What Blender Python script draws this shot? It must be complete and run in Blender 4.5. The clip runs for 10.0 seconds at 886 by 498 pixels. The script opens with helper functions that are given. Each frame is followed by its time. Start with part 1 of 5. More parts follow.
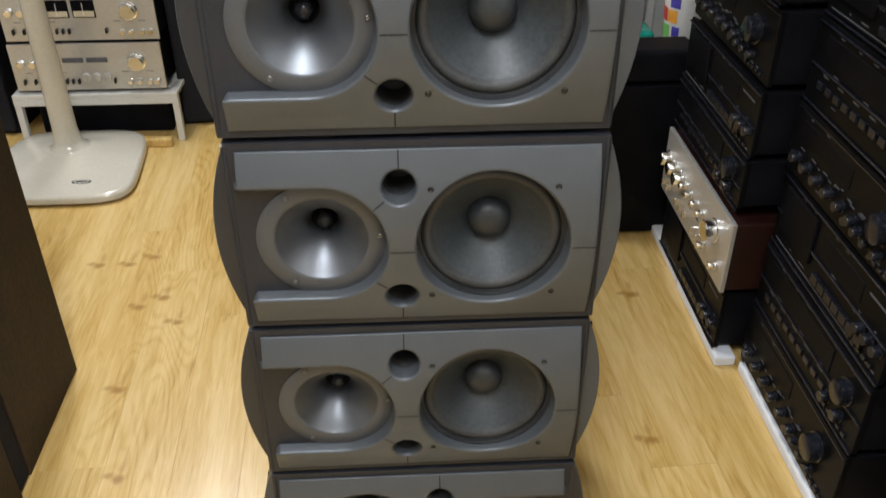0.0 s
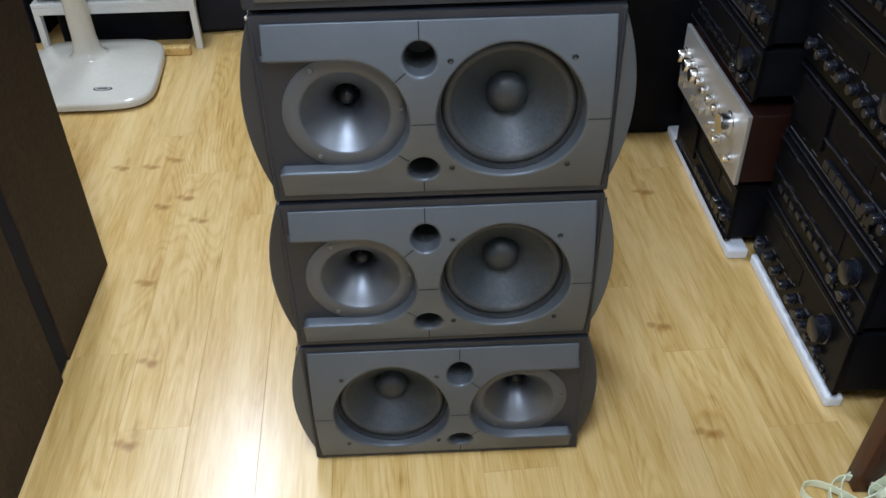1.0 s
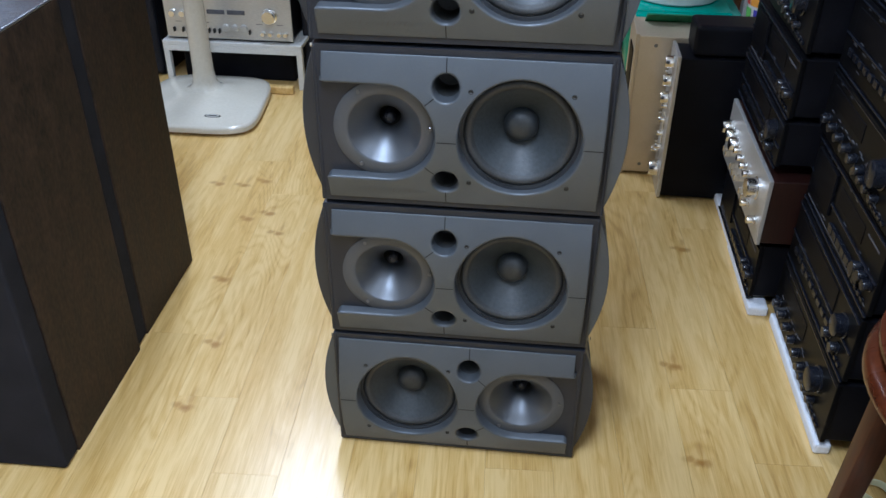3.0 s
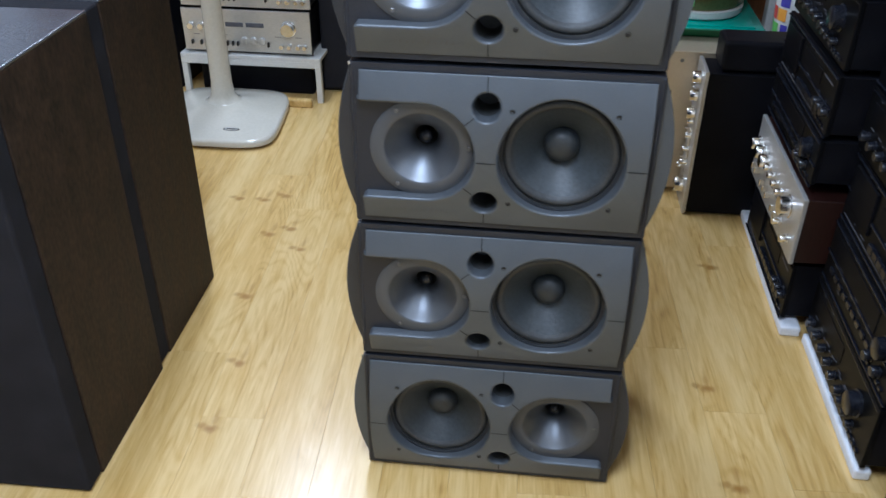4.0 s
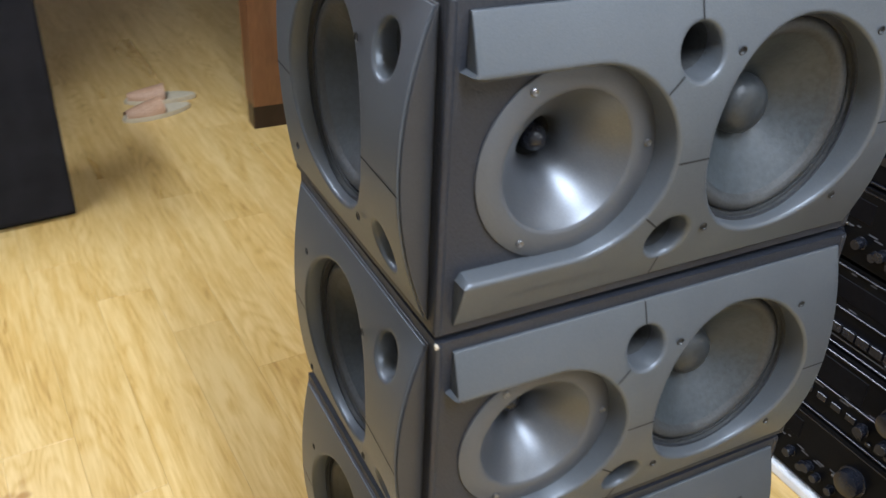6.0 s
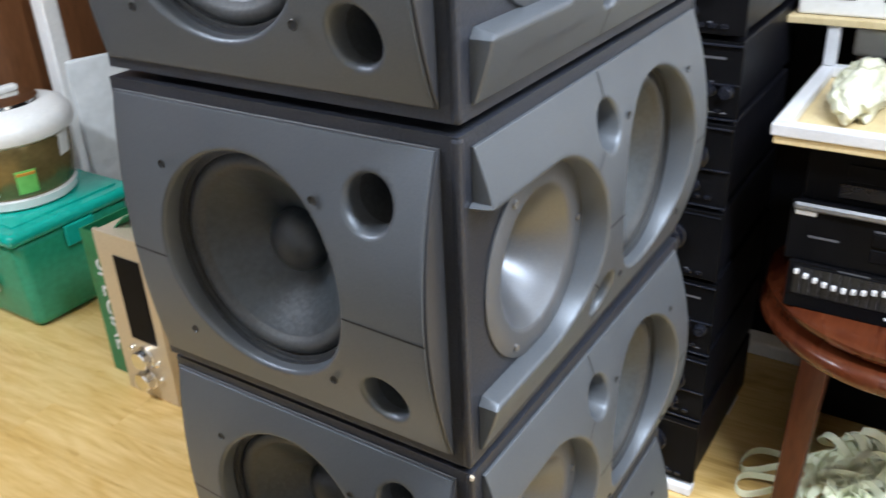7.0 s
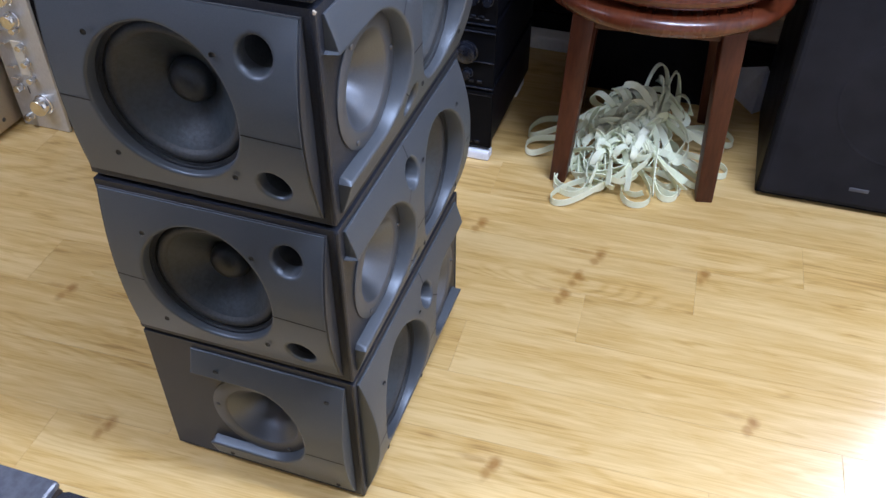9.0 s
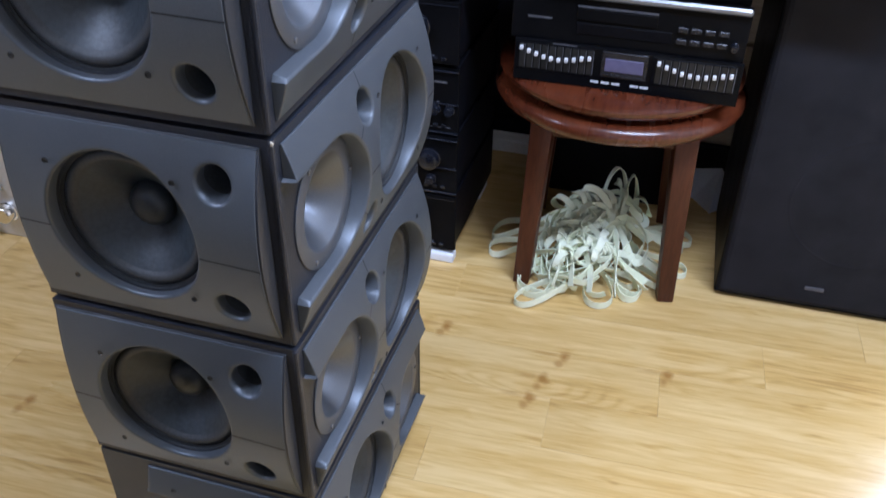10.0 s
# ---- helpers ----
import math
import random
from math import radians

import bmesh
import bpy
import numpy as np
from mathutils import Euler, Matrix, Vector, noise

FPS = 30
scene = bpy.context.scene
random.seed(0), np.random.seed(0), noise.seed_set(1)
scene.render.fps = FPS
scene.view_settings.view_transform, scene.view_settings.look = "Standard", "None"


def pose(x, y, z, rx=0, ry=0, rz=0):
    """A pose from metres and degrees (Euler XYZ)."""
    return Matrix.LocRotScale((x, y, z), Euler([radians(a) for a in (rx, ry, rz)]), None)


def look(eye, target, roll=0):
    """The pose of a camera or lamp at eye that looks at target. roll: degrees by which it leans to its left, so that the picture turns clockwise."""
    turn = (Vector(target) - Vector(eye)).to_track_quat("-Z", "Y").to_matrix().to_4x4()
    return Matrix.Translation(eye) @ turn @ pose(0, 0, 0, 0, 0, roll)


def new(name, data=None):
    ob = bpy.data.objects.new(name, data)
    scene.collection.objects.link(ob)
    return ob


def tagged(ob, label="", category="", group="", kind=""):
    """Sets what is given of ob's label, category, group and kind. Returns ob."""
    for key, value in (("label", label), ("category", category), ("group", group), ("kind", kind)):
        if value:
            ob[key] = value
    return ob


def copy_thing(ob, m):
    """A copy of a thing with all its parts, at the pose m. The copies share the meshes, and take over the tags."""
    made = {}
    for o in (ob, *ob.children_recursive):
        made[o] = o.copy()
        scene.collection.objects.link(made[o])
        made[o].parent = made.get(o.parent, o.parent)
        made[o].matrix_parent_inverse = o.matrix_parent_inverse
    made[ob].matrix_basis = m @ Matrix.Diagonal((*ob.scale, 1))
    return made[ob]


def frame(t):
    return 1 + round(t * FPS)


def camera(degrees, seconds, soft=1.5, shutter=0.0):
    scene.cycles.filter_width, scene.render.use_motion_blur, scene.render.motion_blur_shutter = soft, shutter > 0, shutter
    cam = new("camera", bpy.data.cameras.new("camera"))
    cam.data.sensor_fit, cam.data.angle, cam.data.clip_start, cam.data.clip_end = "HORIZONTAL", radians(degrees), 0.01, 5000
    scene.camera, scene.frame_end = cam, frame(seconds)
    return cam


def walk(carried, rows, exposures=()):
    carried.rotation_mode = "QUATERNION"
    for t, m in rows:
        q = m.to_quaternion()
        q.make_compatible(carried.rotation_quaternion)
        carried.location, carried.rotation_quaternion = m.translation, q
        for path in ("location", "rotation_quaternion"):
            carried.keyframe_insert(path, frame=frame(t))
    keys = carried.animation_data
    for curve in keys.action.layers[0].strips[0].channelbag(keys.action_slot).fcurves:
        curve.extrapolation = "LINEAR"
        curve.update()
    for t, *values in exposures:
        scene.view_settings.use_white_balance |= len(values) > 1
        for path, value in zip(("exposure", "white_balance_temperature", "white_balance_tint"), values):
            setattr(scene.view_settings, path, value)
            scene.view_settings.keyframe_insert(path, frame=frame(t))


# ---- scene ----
cam = camera(54.2, 10.0, 1.5, 0.25)
PATH = [
    (0, (0.206, -0.885, 1.216), (0.288, 0.793, 0.13), -0.2),
    (0.5, (0.2, -0.907, 1.187), (0.275, 0.694, -0.009), -0.4),
    (1, (0.197, -0.957, 1.182), (0.237, 0.626, -0.039), -1.3),
    (1.5, (0.183, -1.096, 1.213), (0.238, 0.536, 0.059), -1.1),
    (2, (0.222, -1.152, 1.226), (0.239, 0.522, 0.133), -0.4),
    (2.5, (0.312, -1.177, 1.218), (0.203, 0.493, 0.123), 0.5),
    (3.8, (0.327, -1.174, 1.224), (0.114, 0.503, 0.155), 0.2),
    (4, (0.27, -1.147, 1.22), (0.074, 0.532, 0.151), 0.4),
    (4.5, (0.097, -1.09, 1.221), (0.014, 0.599, 0.154), 1.1),
    (5, (0.009, -0.876, 1.186), (0.122, 0.806, 0.109), 1.0),
    (5.5, (-0.095, -0.638, 1.191), (0.265, 1.013, 0.121), 1.6),
    (5.7, (-0.156, -0.572, 1.191), (0.394, 1.033, 0.131), 2.8),
    (6.8, (-0.398, -0.257, 1.22), (0.956, 0.873, 0.277), -2.3),
    (7, (-0.413, -0.262, 1.234), (1.06, 0.73, 0.314), -2.8),
    (7.5, (-0.553, -0.306, 1.248), (1.027, 0.426, 0.264), -4.2),
    (8, (-0.635, -0.332, 1.172), (0.84, 0.24, -0.052), -2.0),
    (8.5, (-0.657, -0.351, 1.152), (0.778, 0.14, -0.151), -0.6),
    (9, (-0.661, -0.345, 1.148), (0.765, 0.132, -0.171), 0.1),
    (9.5, (-0.656, -0.358, 1.159), (0.809, 0.09, -0.127), 0.4),
    (10, (-0.646, -0.357, 1.184), (0.918, 0.098, 0.022), 0.8),
]
walk(cam, [(t, look(eye, target, roll)) for t, eye, target, roll in PATH],
     [(0, 0.24, 6700, 14), (0.7, 0.19, 5800, 13), (1.5, 0.20, 5550, 14), (2.2, 0.20, 5300, 14), (4.0, 0.21, 5350, 14), (4.4, 0.29, 5450, 14), (5.0, 0.29, 5750, 15), (5.6, 0.45, 5900, 14), (6.8, 1.08, 5950, 14), (7.05, 1.05, 6050, 14), (7.25, 0.85, 6300, 14), (7.6, 0.75, 6600, 13), (8.0, 0.68, 6250, 15), (8.5, 0.54, 5300, 22), (9.0, 0.53, 5250, 23), (9.5, 0.49, 5250, 21), (10, 0.54, 5150, 22)])

# ---- light ----
U = 0.91  # design units to metres
TURN = 2.9  # the floor boards and walls run a little askew to the stack


def P(x, y, z, rx=0, ry=0, rz=0):
    return pose(U * x, U * y, U * z, rx, ry, rz)


world = bpy.data.worlds.new("world")
scene.world = world
world.use_nodes = True
world.node_tree.nodes["Background"].inputs[0].default_value = (0.75, 0.85, 1.0, 1)
world.node_tree.nodes["Background"].inputs[1].default_value = 0.02
scene.view_settings.exposure = 0.0


def ceiling_lamp(x, y, length, turn, watts, colour=(0.86, 0.945, 1.0)):
    data = bpy.data.lights.new("tube_light", "AREA")
    data.shape, data.size, data.size_y = "RECTANGLE", length * U, 0.16
    data.energy, data.color = watts, colour
    ob = new("tube_light", data)
    ob.matrix_world = P(x, y, 2.66, 0, 0, turn)
    return ob


LAMPS = [(-0.80, 1.80, 1.3, 92, 34), (0.05, -1.05, 1.3, 92, 43), (2.45, -1.75, 1.3, 2, 38)]
for lamp in LAMPS:
    ceiling_lamp(*lamp)


# ---- materials ----
def nodes_of(name):
    m = bpy.data.materials.new(name)
    m.use_nodes = True
    nt = m.node_tree
    return m, nt, nt.nodes["Principled BSDF"]


def add(nt, kind, operation="", data_type=""):
    n = nt.nodes.new(kind)
    if operation:
        n.operation = operation
    if data_type:
        n.data_type = data_type
    return n


def surface(name, dark, light, rough=0.5, metal=0.0, grain=60.0, blot=5.0, bump=0.1, spread=0.12, coat=0.0, stretch=(1, 1, 1), spec=0.5):
    """A painted, plastic, metal or cloth surface: blotches and fine grain between two colours, uneven gloss and fine relief."""
    m, nt, b = nodes_of(name)
    tc = add(nt, "ShaderNodeTexCoord")
    mp = add(nt, "ShaderNodeMapping")
    mp.inputs["Scale"].default_value = stretch
    nt.links.new(tc.outputs["Object"], mp.inputs["Vector"])
    n1 = add(nt, "ShaderNodeTexNoise")
    n1.inputs["Scale"].default_value, n1.inputs["Detail"].default_value = blot, 5
    n2 = add(nt, "ShaderNodeTexNoise")
    n2.inputs["Scale"].default_value, n2.inputs["Detail"].default_value = grain, 4
    for n in (n1, n2):
        nt.links.new(mp.outputs[0], n.inputs["Vector"])
    mix = add(nt, "ShaderNodeMath", operation="ADD")
    half = add(nt, "ShaderNodeMath", operation="MULTIPLY")
    half.inputs[1].default_value = 0.5
    nt.links.new(n1.outputs[0], mix.inputs[0])
    nt.links.new(n2.outputs[0], mix.inputs[1])
    nt.links.new(mix.outputs[0], half.inputs[0])
    ramp = add(nt, "ShaderNodeValToRGB")
    ramp.color_ramp.elements[0].position, ramp.color_ramp.elements[1].position = 0.36, 0.64
    ramp.color_ramp.elements[0].color, ramp.color_ramp.elements[1].color = (*dark, 1), (*light, 1)
    nt.links.new(half.outputs[0], ramp.inputs[0])
    nt.links.new(ramp.outputs[0], b.inputs["Base Color"])
    rr = add(nt, "ShaderNodeMapRange")
    rr.inputs[3].default_value, rr.inputs[4].default_value = max(0.03, rough - spread), min(1, rough + spread)
    nt.links.new(n1.outputs[0], rr.inputs[0])
    nt.links.new(rr.outputs[0], b.inputs["Roughness"])
    b.inputs["Metallic"].default_value = metal
    b.inputs["Coat Weight"].default_value = coat
    b.inputs["Coat Roughness"].default_value = 0.12
    b.inputs["Specular IOR Level"].default_value = spec
    if bump:
        bp = add(nt, "ShaderNodeBump")
        bp.inputs["Strength"].default_value, bp.inputs["Distance"].default_value = bump, 0.002
        nt.links.new(n2.outputs[0], bp.inputs["Height"])
        nt.links.new(bp.outputs[0], b.inputs["Normal"])
    return m


KNOTS = ((-0.631, 1.062), (-0.486, 1.097), (-0.548, 1.062), (-0.473, 0.862), (-0.418, 0.90), (-0.362, 0.791), (-0.445, 0.545), (-0.375, 0.278), (-0.37, 0.055), (0.805, 0.847),
         (0.722, -0.254), (0.642, -0.222), (0.731, -0.478), (0.58, -0.205), (0.724, 0.325), (0.747, 0.024), (-0.01, 0.495), (0.364, -0.60), (0.127, -0.182), (0.262, 0.778), (1.156, -0.597))


def wood_floor():
    """Pale honey laminate: fine grain, arched figure that bends round the knots, each plank a little different."""
    m, nt, b = nodes_of("laminate")

    def math_node(op, a, c=None, d=None):
        n = add(nt, "ShaderNodeMath", operation=op)
        for slot, v in zip(n.inputs, (a, c, d)):
            if v is None:
                continue
            if isinstance(v, (int, float)):
                slot.default_value = v
            else:
                nt.links.new(v, slot)
        return n.outputs[0]

    def ranged(v, a, c, lo, hi):
        n = add(nt, "ShaderNodeMapRange")
        n.inputs[1].default_value, n.inputs[2].default_value, n.inputs[3].default_value, n.inputs[4].default_value = a, c, lo, hi
        nt.links.new(v, n.inputs[0])
        return n.outputs[0]
    geo = add(nt, "ShaderNodeNewGeometry")
    oi = add(nt, "ShaderNodeObjectInfo")
    flat = add(nt, "ShaderNodeMapping")
    flat.inputs["Rotation"].default_value = (0, 0, radians(-TURN))
    nt.links.new(geo.outputs["Position"], flat.inputs["Vector"])
    shift = add(nt, "ShaderNodeVectorMath", operation="SCALE")
    shift.inputs[0].default_value = (7.3, 19.7, 3.1)
    nt.links.new(oi.outputs["Random"], shift.inputs["Scale"])
    pos = add(nt, "ShaderNodeVectorMath", operation="ADD")
    nt.links.new(flat.outputs[0], pos.inputs[0])
    nt.links.new(shift.outputs[0], pos.inputs[1])

    def noise_at(scale, stretch, detail=4, dist=0.0):
        mp = add(nt, "ShaderNodeMapping")
        mp.inputs["Scale"].default_value = stretch
        nt.links.new(pos.outputs[0], mp.inputs["Vector"])
        n = add(nt, "ShaderNodeTexNoise")
        n.inputs["Scale"].default_value, n.inputs["Detail"].default_value, n.inputs["Distortion"].default_value = scale, detail, dist
        nt.links.new(mp.outputs[0], n.inputs["Vector"])
        return n.outputs[0]
    wobble = noise_at(36.0, (1.5, 0.9, 1), 3)
    pull, spot = None, None
    for x, y in KNOTS:
        away = add(nt, "ShaderNodeVectorMath", operation="SUBTRACT")
        away.inputs[1].default_value = (x * U, y * U, 0)
        nt.links.new(geo.outputs["Position"], away.inputs[0])
        size = add(nt, "ShaderNodeVectorMath", operation="MULTIPLY")
        size.inputs[1].default_value = (38, 62, 0)
        nt.links.new(away.outputs[0], size.inputs[0])
        ln = add(nt, "ShaderNodeVectorMath", operation="LENGTH")
        nt.links.new(size.outputs[0], ln.inputs[0])
        rough_d = math_node("MULTIPLY_ADD", wobble, 4.0, ln.outputs["Value"])
        k = ranged(rough_d, 2.0, 3.4, 0.16, 0.0)
        for dx, dy, sx, sy, force in ((0.004, -0.002, 58, 80, 0.82), (-0.016, 0.005, 70, 100, 0.60), (0.006, 0.030, 130, 34, 0.38)):
            core = add(nt, "ShaderNodeVectorMath", operation="MULTIPLY_ADD")
            core.inputs[1].default_value, core.inputs[2].default_value = (sx, sy, 0), (-dx * sx, -dy * sy, 0)
            nt.links.new(away.outputs[0], core.inputs[0])
            lc = add(nt, "ShaderNodeVectorMath", operation="LENGTH")
            nt.links.new(core.outputs[0], lc.inputs[0])
            k = math_node("MAXIMUM", k, ranged(math_node("MULTIPLY_ADD", wobble, 1.6, lc.outputs["Value"]), 1.1, 2.0, force, 0.0))
        spot = k if spot is None else math_node("MAXIMUM", spot, k)
        near = add(nt, "ShaderNodeVectorMath", operation="MULTIPLY")
        near.inputs[1].default_value = (19, 7.5, 0)
        nt.links.new(away.outputs[0], near.inputs[0])
        l2 = add(nt, "ShaderNodeVectorMath", operation="LENGTH")
        nt.links.new(near.outputs[0], l2.inputs[0])
        g = ranged(l2.outputs["Value"], 0.0, 1.6, 0.16, 0.0)
        pull = g if pull is None else math_node("ADD", pull, g)
    arch = noise_at(2.6, (2.6, 0.42, 1), 1, 0.2)
    field = math_node("ADD", arch, pull)
    wave = math_node("SINE", math_node("MULTIPLY", field, 135.0))
    mask = ranged(noise_at(3.0, (2.4, 0.5, 1), 1), 0.50, 0.60, 0.0, 0.085)
    rings = math_node("MULTIPLY", math_node("POWER", ranged(wave, -1, 1, 0, 1), 2.2), mask)
    fine = noise_at(95.0, (4.5, 0.10, 1), 5)
    streak = noise_at(11.0, (3.6, 0.22, 1), 4, 0.5)
    dash = noise_at(30.0, (2.2, 0.26, 1), 4, 1.2)
    broad = noise_at(3.2, (2.2, 0.35, 1), 3, 0.4)
    tone = math_node("MULTIPLY_ADD", fine, 0.30, math_node("MULTIPLY_ADD", streak, 0.36, math_node("MULTIPLY_ADD", dash, 0.32, math_node("MULTIPLY_ADD", broad, 0.30, -0.09))))
    flecks = ranged(noise_at(11.0, (3.2, 0.6, 1), 3, 0.6), 0.63, 0.76, 0.0, 0.14)
    tone = math_node("SUBTRACT", math_node("SUBTRACT", math_node("ADD", tone, 0.105), rings), flecks)
    ramp = add(nt, "ShaderNodeValToRGB")
    e = ramp.color_ramp.elements
    e[0].position, e[0].color = 0.37, (0.37, 0.20, 0.050, 1)
    e[1].position, e[1].color = 0.745, (0.75, 0.53, 0.220, 1)
    mid = e.new(0.58)
    mid.color = (0.62, 0.395, 0.122, 1)
    nt.links.new(tone, ramp.inputs[0])
    tint = add(nt, "ShaderNodeMix", data_type="RGBA")
    tint.inputs["B"].default_value = (0.35, 0.165, 0.032, 1)
    nt.links.new(spot, tint.inputs["Factor"])
    nt.links.new(ramp.outputs[0], tint.inputs["A"])
    hsv = add(nt, "ShaderNodeHueSaturation")
    nt.links.new(ranged(oi.outputs["Random"], 0, 1, 0.965, 1.035), hsv.inputs["Value"])
    nt.links.new(tint.outputs["Result"], hsv.inputs["Color"])
    nt.links.new(hsv.outputs[0], b.inputs["Base Color"])
    nt.links.new(ranged(broad, 0, 1, 0.24, 0.36), b.inputs["Roughness"])
    b.inputs["Coat Weight"].default_value, b.inputs["Coat Roughness"].default_value = 0.35, 0.2
    bp = add(nt, "ShaderNodeBump")
    bp.inputs["Strength"].default_value, bp.inputs["Distance"].default_value = 0.10, 0.001
    nt.links.new(tone, bp.inputs["Height"])
    nt.links.new(bp.outputs[0], b.inputs["Normal"])
    return m


LAMINATE = wood_floor()
PLATE = surface("grey_satin_plastic", (0.092, 0.101, 0.113), (0.116, 0.127, 0.140), 0.41, 0.46, 900, 6, 0.10, 0.05, 0, (1, 1, 1), 0.25)
HORN = surface("silver_grey_horn", (0.128, 0.136, 0.150), (0.158, 0.167, 0.182), 0.43, 0.88, 700, 8, 0.03, 0.05)
FLANGE = surface("grey_horn_flange", (0.074, 0.078, 0.086), (0.094, 0.098, 0.106), 0.46, 0.3, 900, 8, 0.05, 0.05)
# baffle grey darkened to hold the shade on the side edges
SHADEDGREY = surface("shaded_baffle_edge", (0.020, 0.021, 0.025), (0.031, 0.033, 0.038), 0.45, 0.0, 700, 8, 0.06, 0.06)
VINYL = surface("black_vinyl", (0.0108, 0.0126, 0.0180), (0.0230, 0.0257, 0.0345), 0.46, 0, 420, 9, 0.35, 0.1, 0, (1, 1, 1), 0.45)
CONE = surface("dark_paper_cone", (0.0160, 0.0208, 0.0245), (0.036, 0.044, 0.050), 0.46, 0, 180, 14, 0.22, 0.08)
SURROUND = surface("black_rubber", (0.02, 0.021, 0.022), (0.045, 0.047, 0.048), 0.55, 0, 300, 20, 0.15, 0.1)
CAP = surface("dark_dust_cap", (0.015, 0.018, 0.021), (0.029, 0.034, 0.038), 0.44, 0, 260, 30, 0.2, 0.06)
BLACKHOLE = surface("black_felt", (0.006, 0.006, 0.006), (0.012, 0.012, 0.012), 0.9, 0, 300, 20, 0.1)
SCREW = surface("zinc_screw", (0.12, 0.12, 0.125), (0.22, 0.22, 0.225), 0.3, 0.9, 300, 30, 0.0)
SCREWHOLE = surface("dark_screw", (0.01, 0.01, 0.01), (0.03, 0.03, 0.03), 0.4, 0.4, 300, 30, 0.0)
CHIPWOOD = surface("bare_chipboard", (0.34, 0.28, 0.20), (0.48, 0.42, 0.32), 0.8, 0, 300, 60, 0.4)
WALNUT = surface("brown_woodgrain_vinyl", (0.008, 0.0052, 0.0038), (0.041, 0.0235, 0.013), 0.66, 0, 120, 24, 0.35, 0.1, 0, (1, 1, 0.6), 0.3)
GRILLE = surface("black_grille_cloth", (0.0115, 0.0115, 0.0145), (0.0250, 0.0250, 0.0300), 0.9, 0, 900, 12, 0.4, 0.08, 0, (1, 1, 1), 0.15)
TOWERTOP = surface("grey_gloss_top", (0.050, 0.052, 0.062), (0.092, 0.095, 0.108), 0.22, 0, 200, 6, 0.08, 0.12)
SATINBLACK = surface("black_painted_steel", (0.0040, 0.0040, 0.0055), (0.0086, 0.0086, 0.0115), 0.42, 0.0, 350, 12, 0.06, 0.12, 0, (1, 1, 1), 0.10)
FACEBLACK = surface("black_anodised_face", (0.003, 0.003, 0.0035), (0.0065, 0.0065, 0.0075), 0.30, 0.0, 400, 9, 0.03, 0.06, 0, (1, 0.1, 1), 0.055)
KNOBBLACK = surface("black_knob", (0.006, 0.0065, 0.010), (0.014, 0.016, 0.023), 0.24, 0.0, 300, 30, 0.02, 0.06, 0, (1, 1, 1), 0.38)
GLASSBLACK = surface("smoked_display", (0.003, 0.003, 0.004), (0.007, 0.007, 0.009), 0.4, 0, 100, 8, 0.0, 0.08, 0, (1, 1, 1), 0.05)
SILVER = surface("brushed_aluminium", (0.50, 0.49, 0.465), (0.65, 0.64, 0.61), 0.36, 0.6, 500, 6, 0.05, 0.08, 0, (0.15, 1, 1))
CHAMPAGNE = surface("champagne_aluminium", (0.54, 0.45, 0.31), (0.66, 0.56, 0.41), 0.36, 0.5, 500, 6, 0.05, 0.08, 0, (1, 1, 0.15))
TRIMGREY = surface("grey_metal_trim", (0.22, 0.23, 0.25), (0.34, 0.35, 0.37), 0.35, 0.7, 300, 8, 0.05)
ALURIM = surface("matt_aluminium_angle", (0.70, 0.71, 0.74), (0.82, 0.83, 0.86), 0.4, 0.3, 300, 8, 0.05)
CHROME = surface("polished_knob", (0.75, 0.74, 0.72), (0.88, 0.87, 0.85), 0.16, 1.0, 200, 20, 0.0, 0.05)
ROSEWOOD = surface("dark_red_wood", (0.011, 0.0030, 0.0024), (0.030, 0.0085, 0.0055), 0.4, 0, 200, 12, 0.1, 0.08, 0.25, (1, 1, 0.2))
STOOLWOOD = surface("red_brown_lacquer", (0.060, 0.0125, 0.0042), (0.118, 0.029, 0.0095), 0.27, 0, 70, 9, 0.04, 0.06, 0.3, (0.25, 1.5, 1))
STOOLLEG = surface("brown_stained_leg", (0.050, 0.0130, 0.0048), (0.088, 0.0255, 0.0095), 0.42, 0, 160, 10, 0.12, 0.1, 0.0, (1, 1, 0.15), 0.35)
CREAM = surface("cream_gloss_plastic", (0.56, 0.52, 0.43), (0.62, 0.58, 0.49), 0.17, 0, 120, 4, 0.01, 0.06, 0.4)
WHITEMETAL = surface("white_painted_metal", (0.60, 0.59, 0.55), (0.72, 0.71, 0.67), 0.4, 0.0, 200, 8, 0.03)
FOAM = surface("white_foam", (0.74, 0.76, 0.8), (0.86, 0.87, 0.9), 0.8, 0, 300, 20, 0.3)
TAPE = surface("pale_green_webbing", (0.80, 0.84, 0.58), (0.90, 0.92, 0.72), 0.6, 0, 400, 12, 0.2)
GREENPLASTIC = surface("green_plastic", (0.015, 0.24, 0.135), (0.03, 0.33, 0.20), 0.3, 0, 60, 6, 0.03, 0.08)
TEALPLASTIC = surface("teal_plastic_lid", (0.008, 0.30, 0.23), (0.015, 0.38, 0.29), 0.25, 0, 60, 6, 0.03, 0.08)
WHITEPLASTIC = surface("white_plastic", (0.72, 0.71, 0.68), (0.82, 0.81, 0.78), 0.3, 0, 100, 6, 0.02, 0.08)
GREYFILM = surface("milky_plastic_sheet", (0.48, 0.49, 0.48), (0.62, 0.63, 0.62), 0.3, 0, 30, 5, 0.2, 0.1)
OLIVE = surface("bronze_enamel", (0.17, 0.125, 0.045), (0.25, 0.19, 0.075), 0.25, 0.5, 100, 6, 0.02, 0.08)
